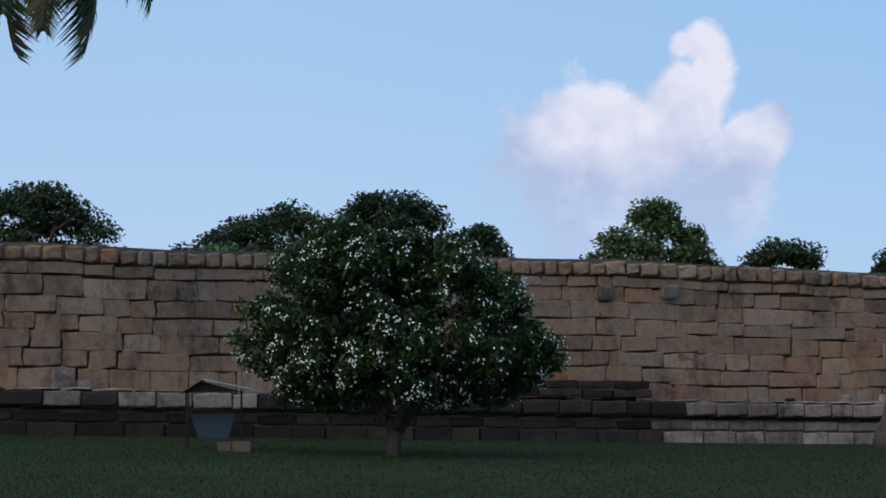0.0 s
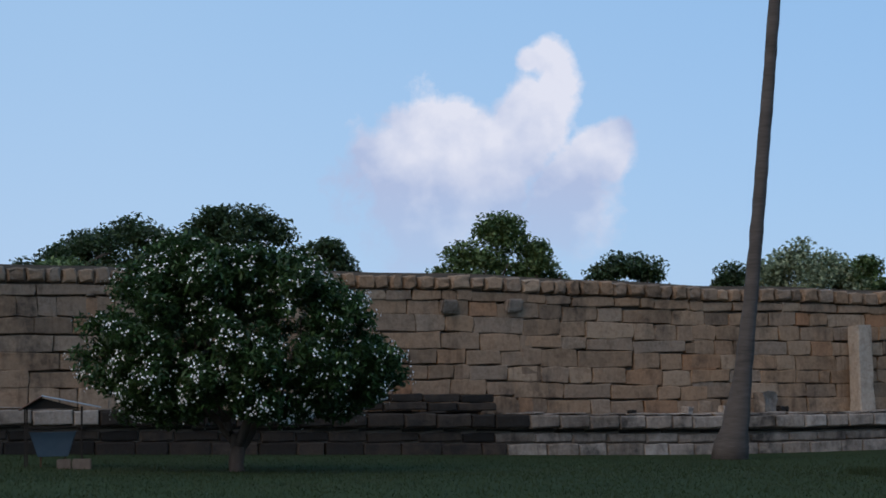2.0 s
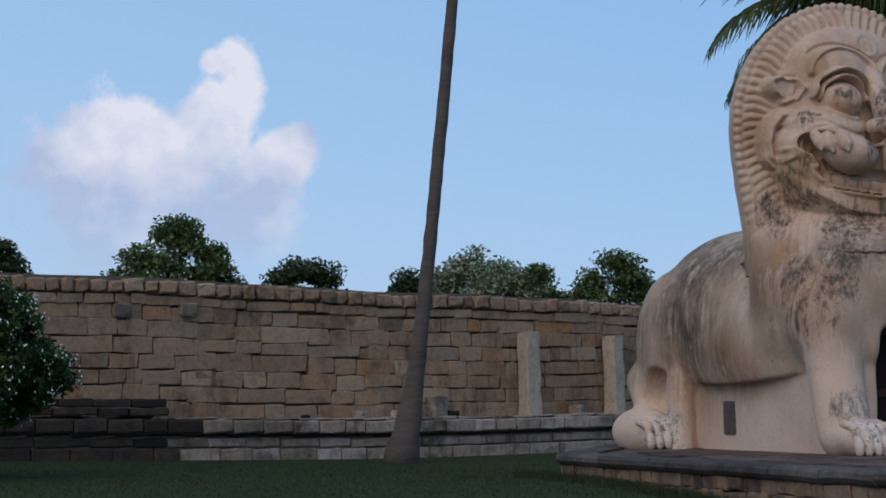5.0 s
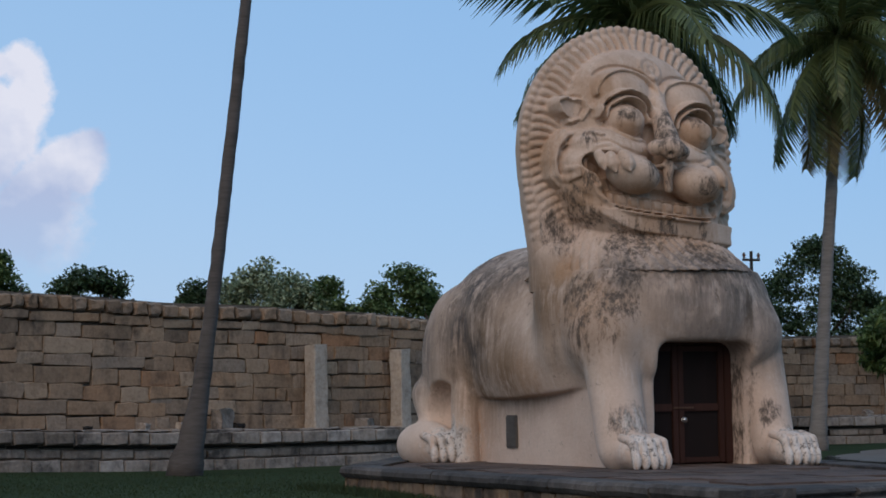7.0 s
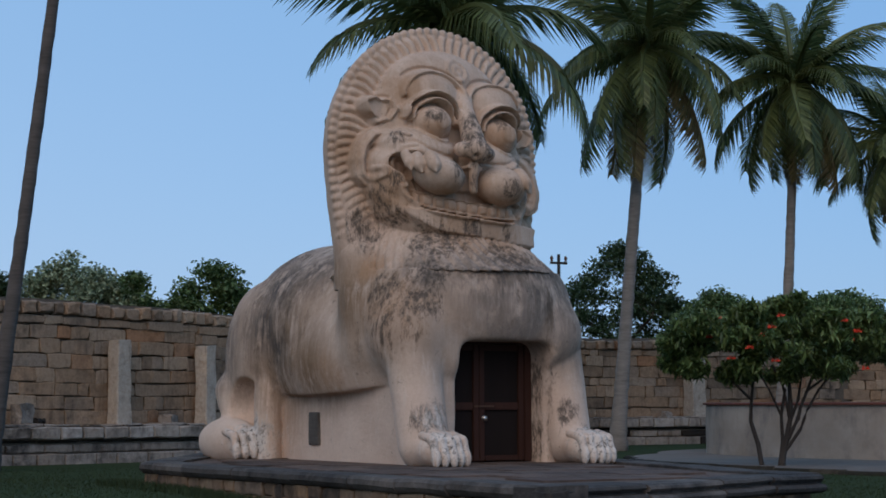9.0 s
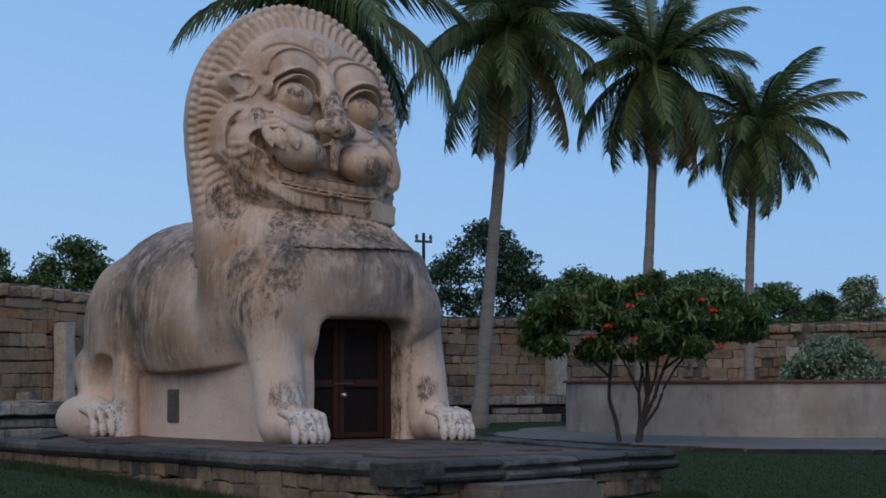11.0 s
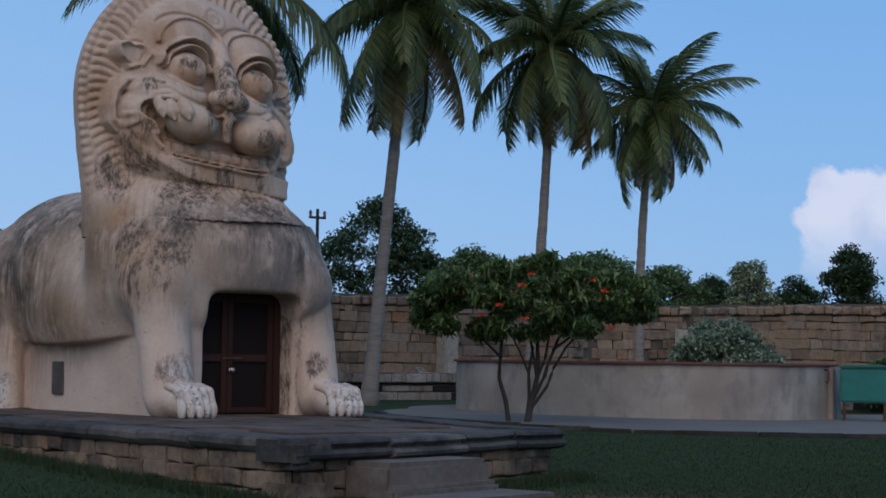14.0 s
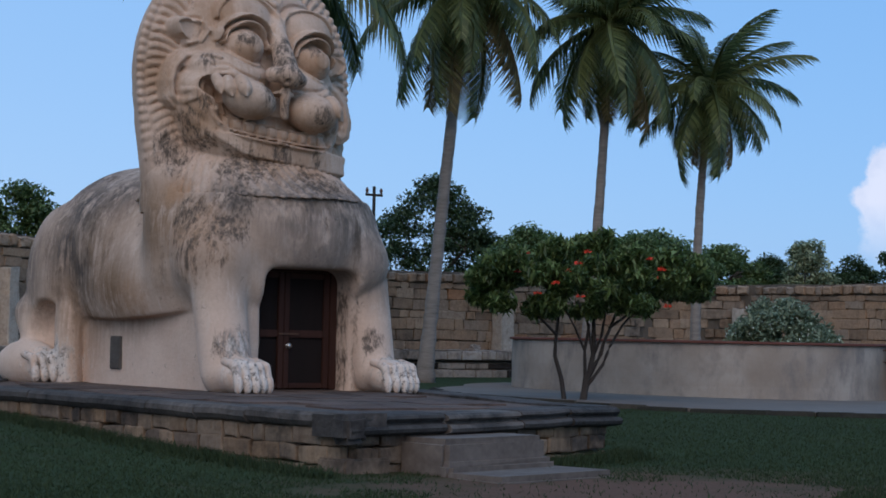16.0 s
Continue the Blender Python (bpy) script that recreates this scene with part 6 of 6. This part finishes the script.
# ---- loose stone pillars and fragments on the wall's ledge ----
def build_pillar(s, h, w, label, lean=0.0):
    r = random.Random(int(s * 10))
    bm = bmesh.new()
    n = 7
    rings = []
    for i in range(n + 1):
        z = h * i / n
        q = w * (1.08 if i == 0 else 1.0) * (1 - 0.03 * i / n)
        rings.append([bm.verts.new((sx * q / 2 + r.uniform(-0.008, 0.008), sy * q / 2 + r.uniform(-0.008, 0.008), z + (r.uniform(-0.02, 0.03) if i == n else 0))) for sx, sy in ((-1, -1), (1, -1), (1, 1), (-1, 1))])
        if i:
            for k in range(4):
                bm.faces.new((rings[-2][k], rings[-2][(k + 1) % 4], rings[-1][(k + 1) % 4], rings[-1][k]))
    bm.faces.new(rings[0][::-1])
    bm.faces.new(rings[-1])
    bmesh.ops.bevel(bm, geom=[e for e in bm.edges if abs(e.verts[0].co.z - e.verts[1].co.z) > 0.1], offset=0.025, segments=1, affect="EDGES")
    ob = new("stone_pillar", bm_mesh("stone_pillar", bm, M_PILLAR))
    ob.matrix_basis = wall_spot(s, -0.45, 0.8) @ pose(0, 0, 0, lean, 0, r.uniform(-6, 6))
    tagged(ob, label, "pillar", "pillars on the ledge")


def build_fragment(s, w, h, d, up_, material, label, turn=0.0):
    r = random.Random(int(s * 13))
    bm = bmesh.new()
    bmesh.ops.create_cube(bm, size=1)
    bmesh.ops.subdivide_edges(bm, edges=bm.edges[:], cuts=2, use_grid_fill=True)
    for v in bm.verts:
        v.co = Vector((v.co.x * w, v.co.y * d, (v.co.z + 0.5) * h))
        v.co *= 1 - 0.12 * max(0, (Vector((v.co.x / w, v.co.y / d, v.co.z / h - 0.5)).length - 0.6))
        v.co += Vector((r.uniform(-1, 1), r.uniform(-1, 1), r.uniform(-1, 1) if v.co.z > 0.03 else 0)) * 0.022
    ob = new("stone_fragment", bm_mesh("stone_fragment", bm, material))
    ob.matrix_basis = wall_spot(s, -0.42, up_) @ pose(0, 0, 0, 0, 0, turn)
    tagged(ob, label, "stone", "loose stones on the ledge")


def s_at(az):
    """Running length along the wall where it is crossed in that direction from the garden's middle."""
    best, at_s = 9.0, 0.0
    for i in range(int(WALL_LEN * 10)):
        x, y = locate(WALL_LINE, i / 10)[:2]
        e = abs(math.degrees(math.atan2(x, y)) - az)
        if e < best:
            best, at_s = e, i / 10
    return at_s


for az, h, w in ((18.45, 1.86, 0.38), (21.15, 1.8, 0.36)):
    build_pillar(s_at(az), h, w, "pale square granite pillar standing on the ledge")
for az, h, w in ((36.75, 1.9, 0.5), (43.9, 1.6, 0.42)):
    build_pillar(s_at(az), h, w, "pale square granite pillar standing against the wall")
for az, w, h, d, mat, label in (
    (-12.4, 0.28, 0.38, 0.24, M_PLINTH, "grey upright broken stone on the ledge"),
    (-11.6, 0.22, 0.16, 0.2, M_PLINTH, "small grey stone on the ledge"),
    (12.8, 0.2, 0.15, 0.18, M_PLINTH, "small rounded grey stone on the ledge"),
    (14.0, 0.18, 0.17, 0.16, M_PILLAR, "small pale stone on the ledge"),
    (15.35, 0.42, 0.46, 0.3, M_PLINTH, "large grey broken stone on the ledge"),
    (15.85, 0.25, 0.14, 0.2, M_BLACKENED_SHADED, "dark flat stone on the ledge"),
    (20.0, 0.4, 0.2, 0.3, M_PLINTH, "broken moulded stone on the ledge"),
    (11.1, 0.15, 0.07, 0.14, M_BLACKENED_SHADED, "small dark stone on the ledge"),
    (35.8, 0.3, 0.16, 0.2, M_PLINTH, "grey stone on the ledge"),
):
    build_fragment(s_at(az), w, h, d, 0.825, mat, label, az * 7 % 30)


def build_corbel(az, z, label):
    s = s_at(az)
    bm = box_bm(-0.16, 0.16, -0.24, 0.12, -0.14, 0.12, 0.03)
    for v in bm.verts:
        if v.co.z < -0.05 and v.co.y < 0:
            v.co.y += 0.1
    ob = new("wall_corbel", bm_mesh("wall_corbel", bm, M_PLINTH))
    ob.matrix_basis = wall_spot(s, FACE + 0.02, z)
    tagged(ob, label, "corbel")


build_corbel(5.4, 2.92, "weathered stone corbel jutting from the wall")
build_corbel(7.5, 2.98, "weathered stone corbel jutting from the wall")


# ---- small tin-roofed shelter beside the flowering tree ----
def build_shelter():
    x, y = -3.6, 26.6
    sh = thing("tin_shelter", pose(x, y, ground_z(x, y) - 0.1, 0, 0, 6), "small rusty tin-roofed shelter on thin iron posts", "shelter")
    for px in (-0.36, 0.44):
        for py in (-0.4, 0.4):
            part("post", box_bm(px - 0.012, px + 0.012, py - 0.012, py + 0.012, 0.0, 0.98, 0.002), M_DARK, sh)
    # ridge along the depth; the near slope is rust, the far one bare metal
    for name, mat, a, b, c, d in (("roof_sheet", M_TIN_RUST, -0.45, 0.93, -0.12, 1.13), ("roof_sheet", M_TIN, -0.12, 1.13, 0.72, 0.95)):
        vs, fs = [], []
        n = 12
        for i in range(n + 1):
            t = -0.55 + 1.1 * i / n
            w = 0.012 * (i % 2)
            vs += [(a, t, b + w), (c, t, d + w), (c, t, d + w + 0.008), (a, t, b + w + 0.008)]
            if i:
                o = (i - 1) * 4
                fs += [(o + k, o + (k + 1) % 4, o + 4 + (k + 1) % 4, o + 4 + k) for k in range(4)]
        fs += [(3, 2, 1, 0), (len(vs) - 4, len(vs) - 3, len(vs) - 2, len(vs) - 1)]
        part(name, mesh_of(name, vs, fs, mat), mat, sh)
    part("gable", mesh_of("gable", [(-0.42, -0.45, 0.95), (0.44, -0.45, 0.95), (-0.12, -0.45, 1.11), (-0.42, -0.43, 0.95), (0.44, -0.43, 0.95), (-0.12, -0.43, 1.11)], [(0, 1, 2), (5, 4, 3), (0, 3, 4, 1), (1, 4, 5, 2), (2, 5, 3, 0)], M_DARK), M_DARK, sh)
    for z in (0.62, 0.68):
        part("rail", box_bm(-0.36, 0.44, -0.408, -0.39, z, z + 0.018), M_DARK, sh)
    # blue funnel-shaped trough hung between the posts
    bm = box_bm(-0.3, 0.36, -0.3, 0.3, 0.26, 0.62, 0.01)
    for v in bm.verts:
        if v.co.z < 0.4:
            v.co.x = 0.03 + (v.co.x - 0.03) * 0.66
            v.co.y *= 0.7
    part("trough", bm, M_TARP, sh, "faded blue sheet metal trough")
    for px in (-0.15, 0.2):
        part("trough_leg", box_bm(px - 0.012, px + 0.012, -0.012, 0.012, 0.0, 0.27), M_RUST, sh)


build_shelter()


def build_block_pair():
    x, y = -3.22, 26.0
    g = ground_z(x, y)
    for dx, w in ((-0.12, 0.2), (0.13, 0.27)):
        ob = new("concrete_block", bm_mesh("concrete_block", box_bm(-w / 2, w / 2, -0.1, 0.1, -0.03, 0.14, 0.012), M_STEP))
        ob.matrix_basis = pose(x + dx, y, g, 0, 0, 5)
        tagged(ob, "pale weathered block lying on the grass", "block", "blocks beside the shelter")


build_block_pair()


def build_utility_pole():
    x, y = polar(32.1, 90)
    p = thing("utility_pole", pose(x, y, ground_z(x, y)), "dark distant utility pole with cross arm and insulators", "pole")
    h = up(4.75, 90)
    part("shaft", mesh_of("shaft", *tube([(0, 0, -0.2), (0, 0, h)], [0.13, 0.08], 8), M_DARK), M_DARK, p)
    part("cross_arm", box_bm(-0.5, 0.5, -0.05, 0.05, h - 0.5, h - 0.38, 0.01), M_DARK, p)
    for dx in (-0.42, 0.42):
        part("insulator", mesh_of("insulator", *lathe([(0.09, 0.0), (0.05, 0.08), (0.1, 0.14), (0.04, 0.28), (0.001, 0.3)], 8), M_RUST), M_RUST, p).matrix_basis = pose(dx, 0, h - 0.36 + 0.0)


build_utility_pole()
